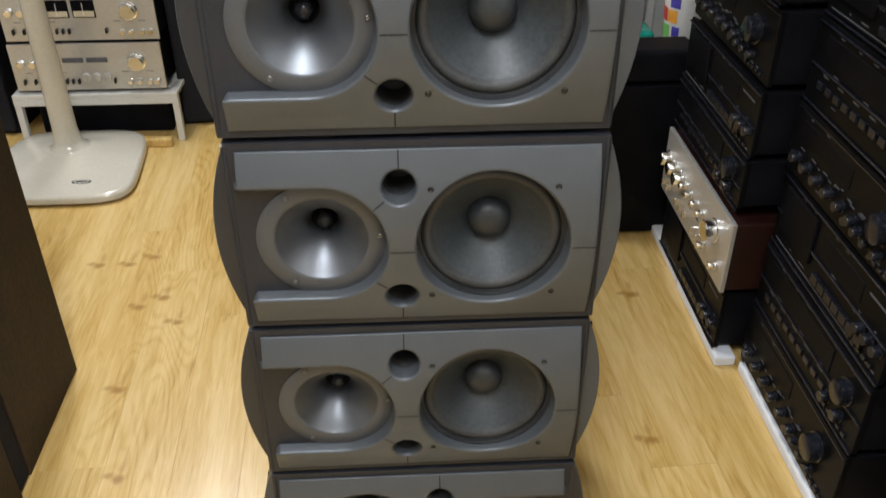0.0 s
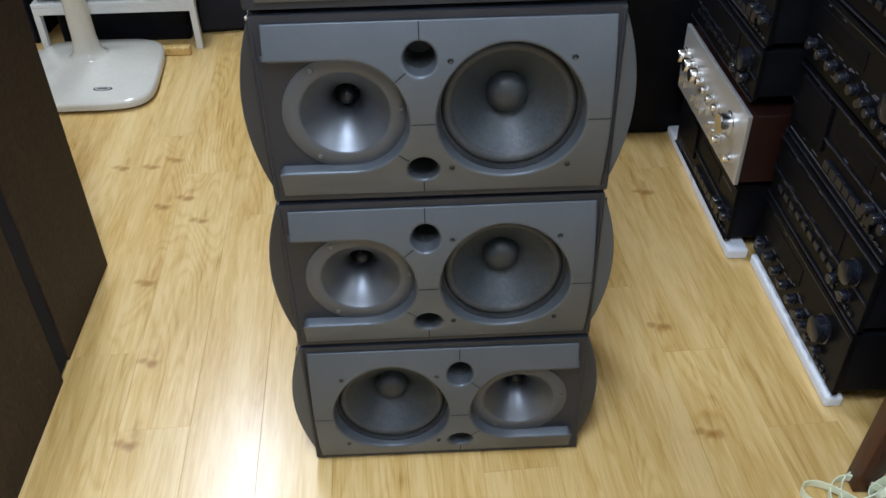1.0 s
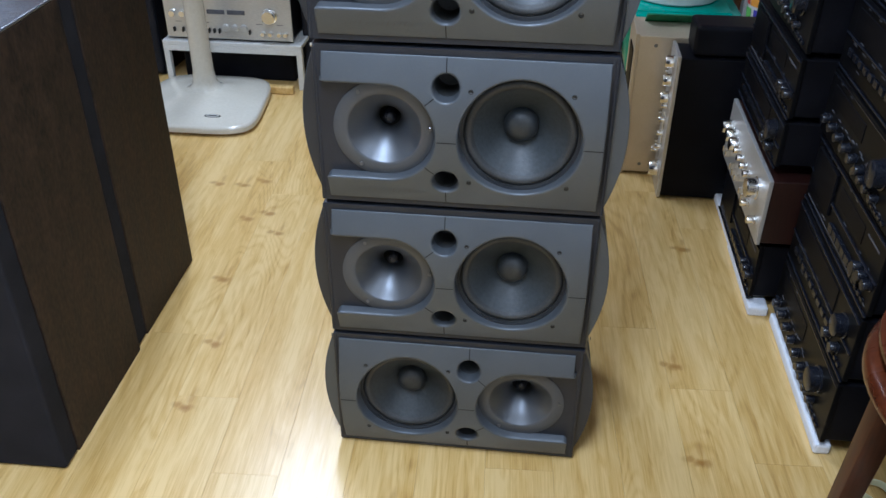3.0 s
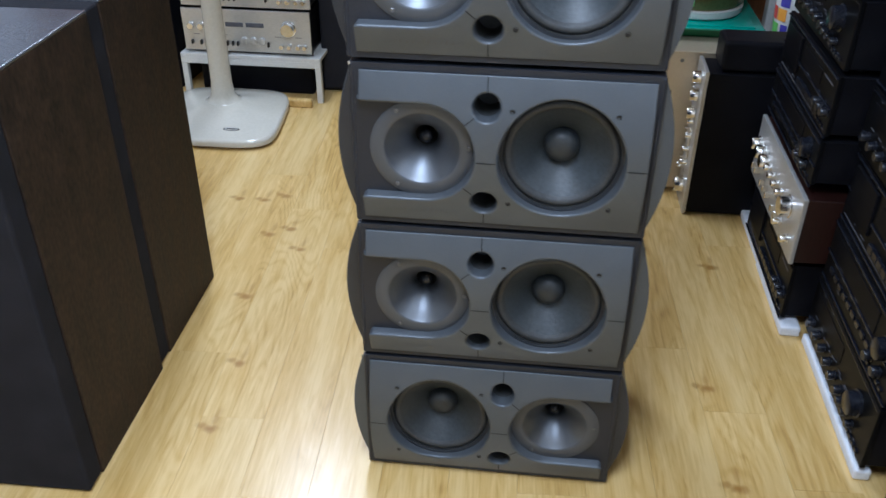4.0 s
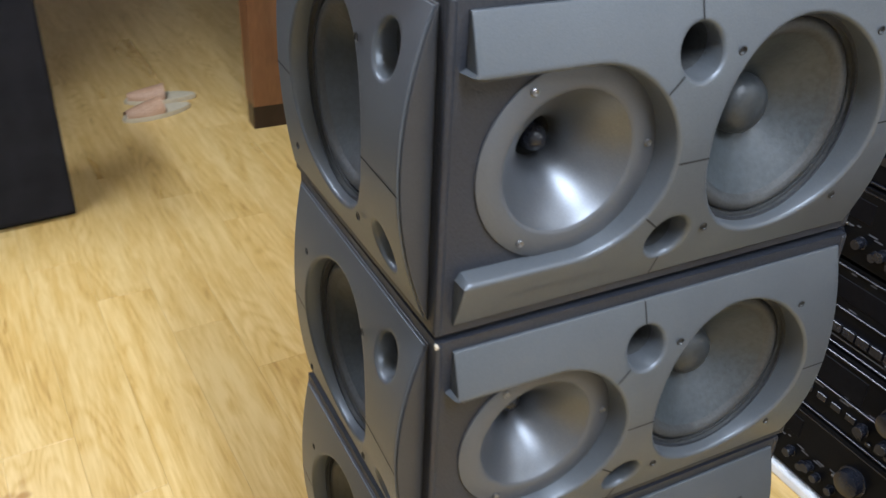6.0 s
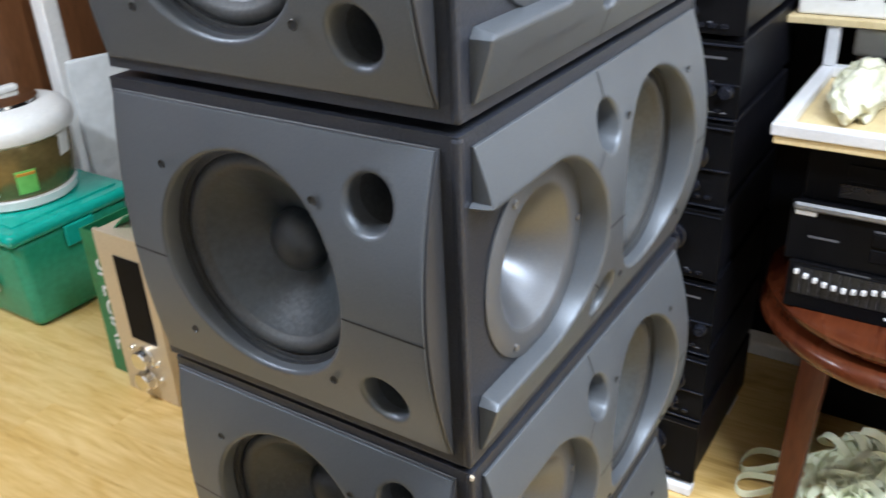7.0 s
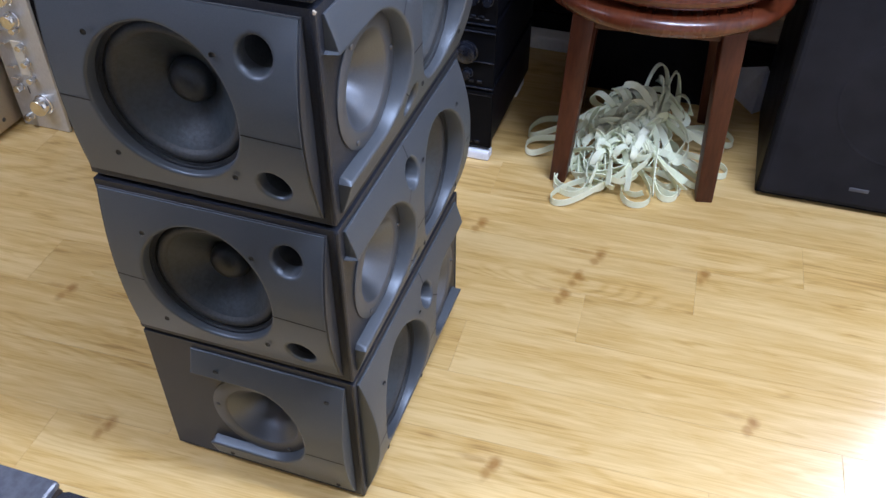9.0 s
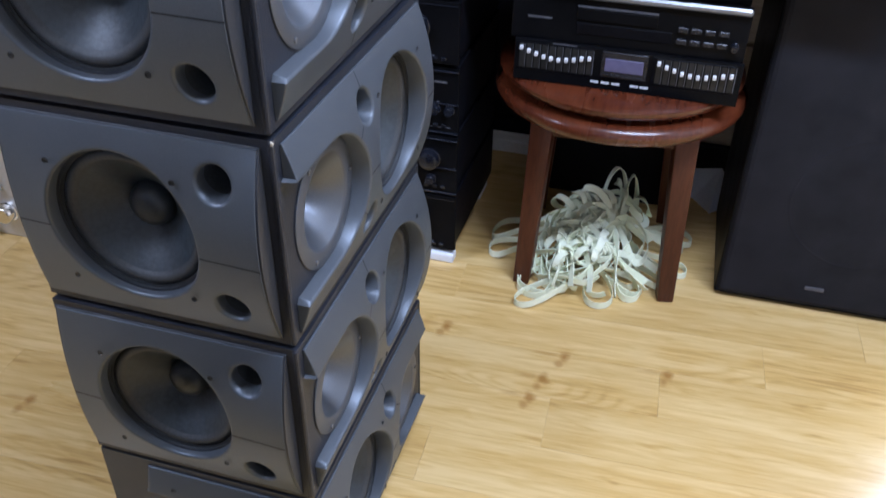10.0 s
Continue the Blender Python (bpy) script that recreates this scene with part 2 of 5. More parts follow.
LABELGREEN = surface("green_sticker", (0.12, 0.42, 0.08), (0.18, 0.52, 0.12), 0.5, 0, 60, 10, 0.0)
ORANGE = surface("orange_print", (0.75, 0.30, 0.03), (0.85, 0.4, 0.06), 0.5, 0, 60, 10, 0.0)
YELLOW = surface("yellow_print", (0.80, 0.58, 0.03), (0.88, 0.66, 0.08), 0.45, 0, 60, 10, 0.0)
RED = surface("red_print", (0.5, 0.03, 0.025), (0.62, 0.055, 0.045), 0.45, 0, 60, 10, 0.0)
BLUE = surface("blue_print", (0.05, 0.04, 0.30), (0.08, 0.07, 0.42), 0.45, 0, 60, 10, 0.0)
GREENCARD = surface("green_carton", (0.008, 0.12, 0.045), (0.02, 0.19, 0.075), 0.45, 0, 80, 8, 0.05)
CARTON = surface("brown_cardboard", (0.36, 0.24, 0.13), (0.48, 0.34, 0.2), 0.8, 0, 120, 8, 0.1)
PAPER = surface("white_paper", (0.74, 0.76, 0.84), (0.82, 0.84, 0.9), 0.7, 0, 100, 8, 0.05)
PANELWOOD = surface("brown_wood_panel", (0.11, 0.042, 0.014), (0.22, 0.09, 0.034), 0.4, 0, 60, 4, 0.08, 0.08, 0.1, (4, 4, 0.3))
WALLBOARD = surface("tan_wall_board", (0.30, 0.25, 0.19), (0.42, 0.36, 0.28), 0.7, 0, 90, 5, 0.1, 0.1, 0, (1, 0.3, 2))
WALLPAINT = surface("off_white_wall", (0.62, 0.60, 0.56), (0.72, 0.70, 0.66), 0.8, 0, 60, 3, 0.05)
# pale so that the unseen west wall throws light on the stack's left faces
GREYWALL = surface("pale_bounce_wall", (0.58, 0.60, 0.63), (0.66, 0.68, 0.71), 0.6, 0, 60, 4, 0.08, 0.1)
CEILPAINT = surface("white_ceiling", (0.74, 0.74, 0.72), (0.8, 0.8, 0.78), 0.85, 0, 60, 3, 0.05)
BEIGE = surface("beige_plastic", (0.55, 0.47, 0.33), (0.65, 0.57, 0.42), 0.45, 0, 90, 6, 0.03)
LCD = surface("violet_display", (0.085, 0.08, 0.16), (0.12, 0.115, 0.22), 0.2, 0, 60, 8, 0.0, 0.05)
PRINT = surface("white_print", (0.66, 0.66, 0.68), (0.8, 0.8, 0.82), 0.5, 0, 60, 8, 0.0)
DIMPRINT = surface("grey_print", (0.060, 0.062, 0.075), (0.11, 0.112, 0.128), 0.5, 0, 60, 8, 0.0)
LEATHER = surface("tan_leather_slipper", (0.42, 0.24, 0.14), (0.58, 0.37, 0.24), 0.55, 0, 150, 14, 0.2)
CLEARBAG = surface("clear_bag_with_parts", (0.55, 0.55, 0.36), (0.86, 0.86, 0.72), 0.18, 0, 60, 22, 0.4, 0.1)


# ---- mesh helpers ----
def part(name, bm, material, parent=None, label="", smooth=None, m=None):
    """Links a bmesh, built in design units, as one mesh object under a thing or part."""
    bmesh.ops.recalc_face_normals(bm, faces=bm.faces[:])
    bm.transform(Matrix.Scale(U, 4))
    data = bpy.data.meshes.new(name)
    bm.to_mesh(data)
    bm.free()
    data.materials.append(material)
    if smooth is not None:
        data.shade_smooth()
        data.set_sharp_from_angle(angle=radians(smooth))
    ob = new(name, data)
    if parent is not None:
        ob.parent = parent
    if m is not None:
        ob.matrix_basis = m
    return tagged(ob, label)


def thing(name, label, category, m=None, group="", kind=""):
    ob = new(name)
    ob.empty_display_size = 0.05
    if m is not None:
        ob.matrix_basis = m
    return tagged(ob, label, category, group, kind)


def box(x0, x1, y0, y1, z0, z1, r=0.0, seg=2):
    bm = bmesh.new()
    bmesh.ops.create_cube(bm, size=1)
    for v in bm.verts:
        v.co = Vector((x0 if v.co.x < 0 else x1, y0 if v.co.y < 0 else y1, z0 if v.co.z < 0 else z1))
    if r:
        bmesh.ops.bevel(bm, geom=bm.edges[:], offset=r, segments=seg, profile=0.5, affect="EDGES")
    return bm


def lathe(profile, n=40, axis="z"):
    """Turns (radius, height) pairs about an axis through the origin; 'y-' has the height run towards -y."""
    bm = bmesh.new()
    rings = []
    for r, h in profile:
        if r < 1e-6:
            rings.append([bm.verts.new((0, 0, h))])
        else:
            rings.append([bm.verts.new((r * math.cos(2 * math.pi * k / n), r * math.sin(2 * math.pi * k / n), h)) for k in range(n)])
    for a, b in zip(rings, rings[1:]):
        for k in range(n):
            j = (k + 1) % n
            if len(a) == 1:
                bm.faces.new((a[0], b[k], b[j]))
            elif len(b) == 1:
                bm.faces.new((a[k], a[j], b[0]))
            else:
                bm.faces.new((a[k], a[j], b[j], b[k]))
    if axis == "x-":
        bm.transform(Matrix.Rotation(radians(-90), 4, "Y"))
    elif axis == "y-":
        bm.transform(Matrix.Rotation(radians(90), 4, "X"))
    return bm


def moved(bm, x, y, z):
    bm.transform(Matrix.Translation((x, y, z)))
    return bm


def joined(*bms):
    out = bmesh.new()
    for b in bms:
        data = bpy.data.meshes.new("tmp")
        b.to_mesh(data)
        b.free()
        out.from_mesh(data)
        bpy.data.meshes.remove(data)
    return out


def sheet(inside, u0, u1, v0, v1, step, height, lip=None):
    """A sheet in the u-v plane wherever inside(u, v) > 0, its height from height(u, v); lip(u, v) gives the rounded edge at a rim point as (outwards, down or None, level) steps."""
    nu, nv = int(math.ceil((u1 - u0) / step)), int(math.ceil((v1 - v0) / step))
    us = [u0 + (u1 - u0) * i / nu for i in range(nu + 1)]
    vs = [v0 + (v1 - v0) * j / nv for j in range(nv + 1)]
    f = [[inside(u, v) for v in vs] for u in us]
    bm = bmesh.new()
    made = {}

    def corner(i, j):
        key = (i, j)
        if key not in made:
            made[key] = bm.verts.new((us[i], vs[j], height(us[i], vs[j])))
        return made[key]

    def cut(i, j, k, l):
        key = (min((i, j), (k, l)), max((i, j), (k, l)))
        if key not in made:
            (a, b), (c, d) = key
            lo, hi = (us[a], vs[b]), (us[c], vs[d])
            s, e = (0.0, 1.0)
            for _ in range(14):
                w = (s + e) / 2
                val = inside(lo[0] + (hi[0] - lo[0]) * w, lo[1] + (hi[1] - lo[1]) * w)
                if (val > 0) == (f[a][b] > 0):
                    s = w
                else:
                    e = w
            u, v = lo[0] + (hi[0] - lo[0]) * s, lo[1] + (hi[1] - lo[1]) * s
            made[key] = bm.verts.new((u, v, height(u, v)))
        return made[key]
    for i in range(nu):
        for j in range(nv):
            ring = [(i, j), (i + 1, j), (i + 1, j + 1), (i, j + 1)]
            loop = []
            for k in range(4):
                a, b = ring[k], ring[(k + 1) % 4]
                fa, fb = f[a[0]][a[1]] > 0, f[b[0]][b[1]] > 0
                if fa:
                    loop.append(corner(*a))
                if fa != fb:
                    loop.append(cut(*a, *b))
            if len(loop) >= 3:
                try:
                    bm.faces.new(loop)
                except ValueError:
                    pass
    bmesh.ops.remove_doubles(bm, verts=bm.verts[:], dist=1e-5)
    if lip is None:
        return bm
    rim = [e for e in bm.edges if len(e.link_faces) == 1]
    base = {}
    for v in {v for e in rim for v in e.verts}:
        u, w = v.co.x, v.co.y
        out = Vector((0.0, 0.0))
        if min(u - u0, u1 - u) < 1e-5:
            out.x = -1 if u - u0 < u1 - u else 1
        if min(w - v0, v1 - w) < 1e-5:
            out.y = -1 if w - v0 < v1 - w else 1
        if out.length < 0.5:
            g = 1e-4
            out = Vector((inside(u - g, w) - inside(u + g, w), inside(u, w - g) - inside(u, w + g))).normalized()
        base[v] = (v.co.copy(), out, lip(u, w))
    count = len(next(iter(base.values()))[2])
    for k in range(count):
        made = bmesh.ops.extrude_edge_only(bm, edges=rim)["geom"]
        rim = [e for e in made if isinstance(e, bmesh.types.BMEdge)]
        fresh = [v for v in made if isinstance(v, bmesh.types.BMVert)]
        grown = {}
        for v in fresh:
            old = next(e.other_vert(v) for e in v.link_edges if e.other_vert(v) in base)
            co, out, steps = base[old]
            away, down, level = steps[k]
            v.co = (co.x + out.x * away, co.y + out.y * away, level if down is None else co.z - down)
            grown[v] = base[old]
        base = grown
    return bm


def lump(bm_seed, sx, sy, sz, amount=0.25, level=3, freq=3.0):
    bm = bmesh.new()
    bmesh.ops.create_icosphere(bm, subdivisions=level, radius=1)
    off = Vector((bm_seed * 3.1, bm_seed * 1.7, 0))
    for v in bm.verts:
        f_ = 1 + amount * noise.noise(v.co * freq + off) + 0.4 * amount * noise.noise(v.co * freq * 3 + off)
        v.co = Vector((v.co.x * sx * f_, v.co.y * sy * f_, max(-0.55, v.co.z) * sz * f_))
    low = min(v.co.z for v in bm.verts)
    for v in bm.verts:
        v.co.z -= low
    return bm


def open_box(x0, x1, y0, y1, z0, z1, t):
    """A box without a lid, its walls t thick."""
    bm = box(x0, x1, y0, y1, z0, z1)
    bmesh.ops.delete(bm, geom=[f for f in bm.faces if all(v.co.z > z1 - 1e-6 for v in f.verts)], context="FACES")
    bmesh.ops.recalc_face_normals(bm, faces=bm.faces[:])
    bmesh.ops.solidify(bm, geom=bm.faces[:], thickness=t)
    return bm


def rect_sd(u, v, u0, u1, v0, v1):
    return min(u - u0, u1 - u, v - v0, v1 - v)


def circle_sd(u, v, cu, cv, r):
    return math.hypot(u - cu, v - cv) - r


def slot_sd(u, v, cu, cv, r, way):
    """Distance outside a round-ended slot that runs from (cu, cv) off towards way (-1 or 1) along u."""
    d = (u - cu) * way
    return (math.hypot(u - cu, v - cv) if d < 0 else abs(v - cv)) - r


# ---- room ----
def wall(name, label, m, *boxes):
    return tagged(part(name, joined(*boxes), m), label, "wall", "", "structure")


SLAB = part("floor", box(-2.3, 3.4, -2.8, 5.2, -0.06, -0.014), CARTON)
tagged(SLAB, "honey-coloured wood laminate floor in staggered planks", "floor", "", "structure")
wall("wall_east", "tan boarded wall behind stacked audio gear", WALLBOARD, box(1.70, 1.80, -1.3, 5.0, -0.01, 2.7), box(1.80, 3.2, -1.3, -1.2, -0.01, 2.7))
wall("wall_west", "unseen plain wall, kept pale to bounce light onto the stack", GREYWALL, box(-2.2, -2.1, -2.6, 5.0, -0.01, 2.7))
wall("wall_south", "plain off-white wall", WALLPAINT, box(-2.2, 3.3, -2.7, -2.6, -0.01, 2.7), box(3.2, 3.3, -2.6, -1.2, -0.01, 2.7))
wall("wall_north", "plain off-white far wall", WALLPAINT, box(-2.2, 1.8, 5.0, 5.1, -0.01, 2.7))
# the head over the doorway is unseen, added to keep light off the far floor
wall("wall_partition", "brown wood panelled partition, with an unseen doorway head added to shade the floor beyond", PANELWOOD, box(-2.1, -0.35, 2.50, 2.58, 0, 2.7), box(0.50, 1.70, 2.44, 2.54, 0.09, 2.7), box(-0.35, 0.50, 2.50, 2.58, 2.25, 2.7))
tagged(part("baseboard", box(0.50, 1.70, 2.452, 2.53, -0.005, 0.09, 0.003), ROSEWOOD), "dark recessed wooden kick board", "baseboard", "", "structure")
tagged(part("ceiling", box(-2.3, 3.4, -2.8, 5.2, 2.7, 2.78), CEILPAINT), "plain white ceiling", "ceiling", "", "structure")
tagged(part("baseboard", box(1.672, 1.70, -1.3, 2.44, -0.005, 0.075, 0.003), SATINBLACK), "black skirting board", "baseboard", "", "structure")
for x, y, length, turn, _ in LAMPS:
    lampbody = thing("ceiling_light", "slim white fluorescent ceiling light", "ceiling light", P(x, y, 2.7, 0, 0, turn), "ceiling lights")
    part("housing", box(-length / 2 - 0.03, length / 2 + 0.03, -0.04, 0.04, -0.028, 0.0, 0.006), WHITEMETAL, lampbody)

# horizontal boards on the east wall, with gaps
for k, (z0, z1) in enumerate(((0.09, 0.235), (0.245, 0.39), (0.40, 0.545), (0.555, 0.70), (0.71, 0.855), (0.865, 1.01))):
    part("wall_board", box(1.678, 1.699, -1.6, 0.9, z0, z1, 0.004), WALLBOARD, bpy.data.objects["wall_east"])

# ---- speaker boxes ----
W, D, HH, MID = 0.484, 0.350, 0.290, 0.1475
BULGE = 0.026


def swell(v, fade=0.0):
    return 0.003 + (1 - fade) * BULGE * max(0.0, 1 - ((v - MID) / 0.131) ** 2)


def to_front(bm):
    bm.transform(Matrix(((1, 0, 0, 0), (0, 0, -1, 0), (0, 1, 0, 0), (0, 0, 0, 1))))
    return bm


def to_left(bm):
    bm.transform(Matrix(((0, 0, -1, 0), (1, 0, 0, 0), (0, 1, 0, 0), (0, 0, 0, 1))))
    return bm


def to_right(bm):
    bm.transform(Matrix(((0, 0, 1, W), (1, 0, 0, 0), (0, 1, 0, 0), (0, 0, 0, 1))))
    return bm


LIPS = {
    "edge": [(0.0005, 0.0002, 0), (0.0009, 0.0007, 0), (0.0010, 0.0012, 0), (0.0010, None, 0.0005)],
    "thin": [(0.0003, 0.0001, 0), (0.0005, 0.0004, 0), (0.0005, 0.0010, 0), (0.0005, 0.0018, 0)],
    "woofer": [(0.0013, 0.0003, 0), (0.0028, 0.0014, 0), (0.0038, 0.0032, 0), (0.0042, None, -0.004)],
    "port": [(0.0014, 0.0004, 0), (0.0029, 0.0016, 0), (0.0040, 0.0038, 0), (0.0046, None, -0.002)],
    "horn": [(0.0013, 0.0003, 0), (0.0027, 0.0013, 0), (0.0037, 0.0031, 0), (0.0066, None, 0.0005)],
}


def plate(u0, u1, woofers, ports, horns, v0=0.018, v1=0.277, step=0.004, fade=0.0, lower=0.0, edge="edge", span=None):
    """A swollen baffle with crisp, slightly rounded edges round its openings; lower sets it deeper, span gives the ends that the swell runs between."""
    lo, hi = span or (u0, u1)

    def gaps(u, v):
        out = [(rect_sd(u, v, u0, u1, v0, v1) + 1e-7, "edge")]
        out += [(circle_sd(u, v, *c), "woofer") for c in woofers]
        out += [(circle_sd(u, v, *c), "port") for c in ports]
        return out + [(slot_sd(u, v, *c), "horn") for c in horns]

    def inside(u, v):
        return min(gaps(u, v))[0]

    def height(u, v):
        return swell(v, fade * (u - lo) / (hi - lo)) - lower

    def lip(u, v):
        kind = min(gaps(u, v))[1]
        return LIPS[edge if kind == "edge" else kind]
    return sheet(inside, u0, u1, v0, v1, step, height, lip)


def seam(points, width=0.0017, fade=0.0, u_lo=0.0, u_hi=1.0):
    """A thin dark joint line that follows the swell of a plate."""
    bm = bmesh.new()
    for (u0, v0), (u1, v1) in zip(points, points[1:]):
        n = Vector((v0 - v1, u1 - u0)).normalized() * width / 2
        steps = 8
        prev = None
        for k in range(steps + 1):
            u, v = u0 + (u1 - u0) * k / steps, v0 + (v1 - v0) * k / steps
            h = swell(v, fade * (u - u_lo) / (u_hi - u_lo)) + 0.0004
            row = (bm.verts.new((u + n.x, v + n.y, h)), bm.verts.new((u - n.x, v - n.y, h)))
            if prev:
                bm.faces.new((prev[0], prev[1], row[1], row[0]))
            prev = row
    return bm


def panel(u0, u1, v0, v1, holes):
    def inside(u, v):
        d = rect_sd(u, v, u0, u1, v0, v1)
        for c in holes:
            d = min(d, circle_sd(u, v, *c))
        return d + 1e-7
    return sheet(inside, u0, u1, v0, v1, 0.008, lambda u, v: 0.0)


def script_marks(u0, v, way=1):
    """Unreadable raised lettering, as small slanted bars."""
    bm = bmesh.new()
    rnd = random.Random(4)
    u = u0
    for k in range(13):
        w, h = rnd.uniform(0.003, 0.007), rnd.uniform(0.004, 0.009)
        q = [(u, v), (u + w * 0.4, v), (u + w * 0.4 + 0.003, v + h), (u + 0.003, v + h)]
        bm.faces.new([bm.verts.new((a, b, swell(b) + 0.0012)) for a, b in q])
        u += w + 0.0035
    return bm


def driver(parent, place, cu, flange=0.098):
    """A woofer: basket ring, rubber surround, paper cone and dust cap."""
    def put(name, profile, material, label="", up=None):
        bm = lathe([(r, h - 0.006) for r, h in profile], 56)
        moved(bm, cu, MID, 0)
        return part(name, place(bm), material, up or parent, label, 50)
    cone = put("woofer", [(0.0775, -0.004), (0.070, -0.010), (0.055, -0.023), (0.040, -0.036), (0.028, -0.046)], CONE, "dark grey paper woofer cone")
    put("basket_ring", [(0.1022, 0.0062), (0.0985, 0.0060), (0.0982, 0.001), (0.0945, 0.001), (0.0935, -0.006)], SURROUND)
    put("surround", [(0.0945, -0.005), (0.0935, -0.001), (0.0895, 0.0022), (0.085, 0.0026), (0.0805, 0.0), (0.078, -0.004), (0.0765, -0.005)], SURROUND, "black rubber surround")
    put("dust_cap", [(0.0295, -0.046), (0.029, -0.038), (0.026, -0.030), (0.020, -0.0245), (0.011, -0.0215), (0, -0.0205)], CAP)


def horn_unit(parent, place, cu):
    def put(name, profile, material, label="", n=56):
        bm = lathe(profile, n)
        moved(bm, cu, MID, 0)
        return part(name, place(bm), material, parent, label, 50)
    put("horn_flange", [(0.0855, 0.0005), (0.0855, 0.002), (0.0845, 0.0028), (0.0655, 0.0028), (0.0630, 0.0023), (0.0612, 0.0010)], FLANGE)
    put("horn", [(0.0614, 0.0011), (0.0596, -0.0008), (0.0544, -0.0055), (0.0478, -0.0115), (0.040, -0.0195), (0.0336, -0.0275), (0.0275, -0.0355), (0.0221, -0.0455), (0.0186, -0.0575)], HORN, "silver-grey flared horn")
    put("throat", [(0.0187, -0.0572), (0.0165, -0.072), (0.015, -0.085), (0, -0.085)], BLACKHOLE)
    put("phase_plug", [(0.010, -0.084), (0.0125, -0.060), (0.0122, -0.052), (0.0095, -0.0455), (0.005, -0.042), (0, -0.041)], KNOBBLACK)
    for a in (122, 4, 238):
        s = lathe([(0.0036, 0.0027), (0.0036, 0.0040), (0.0026, 0.0048), (0.0012, 0.0042), (0, 0.0040)], 14)
        moved(s, cu + 0.0765 * math.cos(radians(a)), MID + 0.0765 * math.sin(radians(a)), 0)
        part("screw", place(s), SCREW, parent)


def tube(parent, place, cu, cv):
    bm = lathe([(0.0216, -0.001), (0.0208, -0.003), (0.0205, -0.05), (0, -0.05)], 32)
    moved(bm, cu, cv, 0)
    part("bass_port", place(bm), SURROUND, parent, "", 50)


def plate_screw(parent, place, u, v):
    h = swell(v)
    s = lathe([(0.0042, h + 0.0009), (0.0036, h + 0.0014), (0.0030, h + 0.0004), (0, h + 0.0002)], 14)
    moved(s, u, v, 0)
    part("screw", place(s), SCREWHOLE, parent)


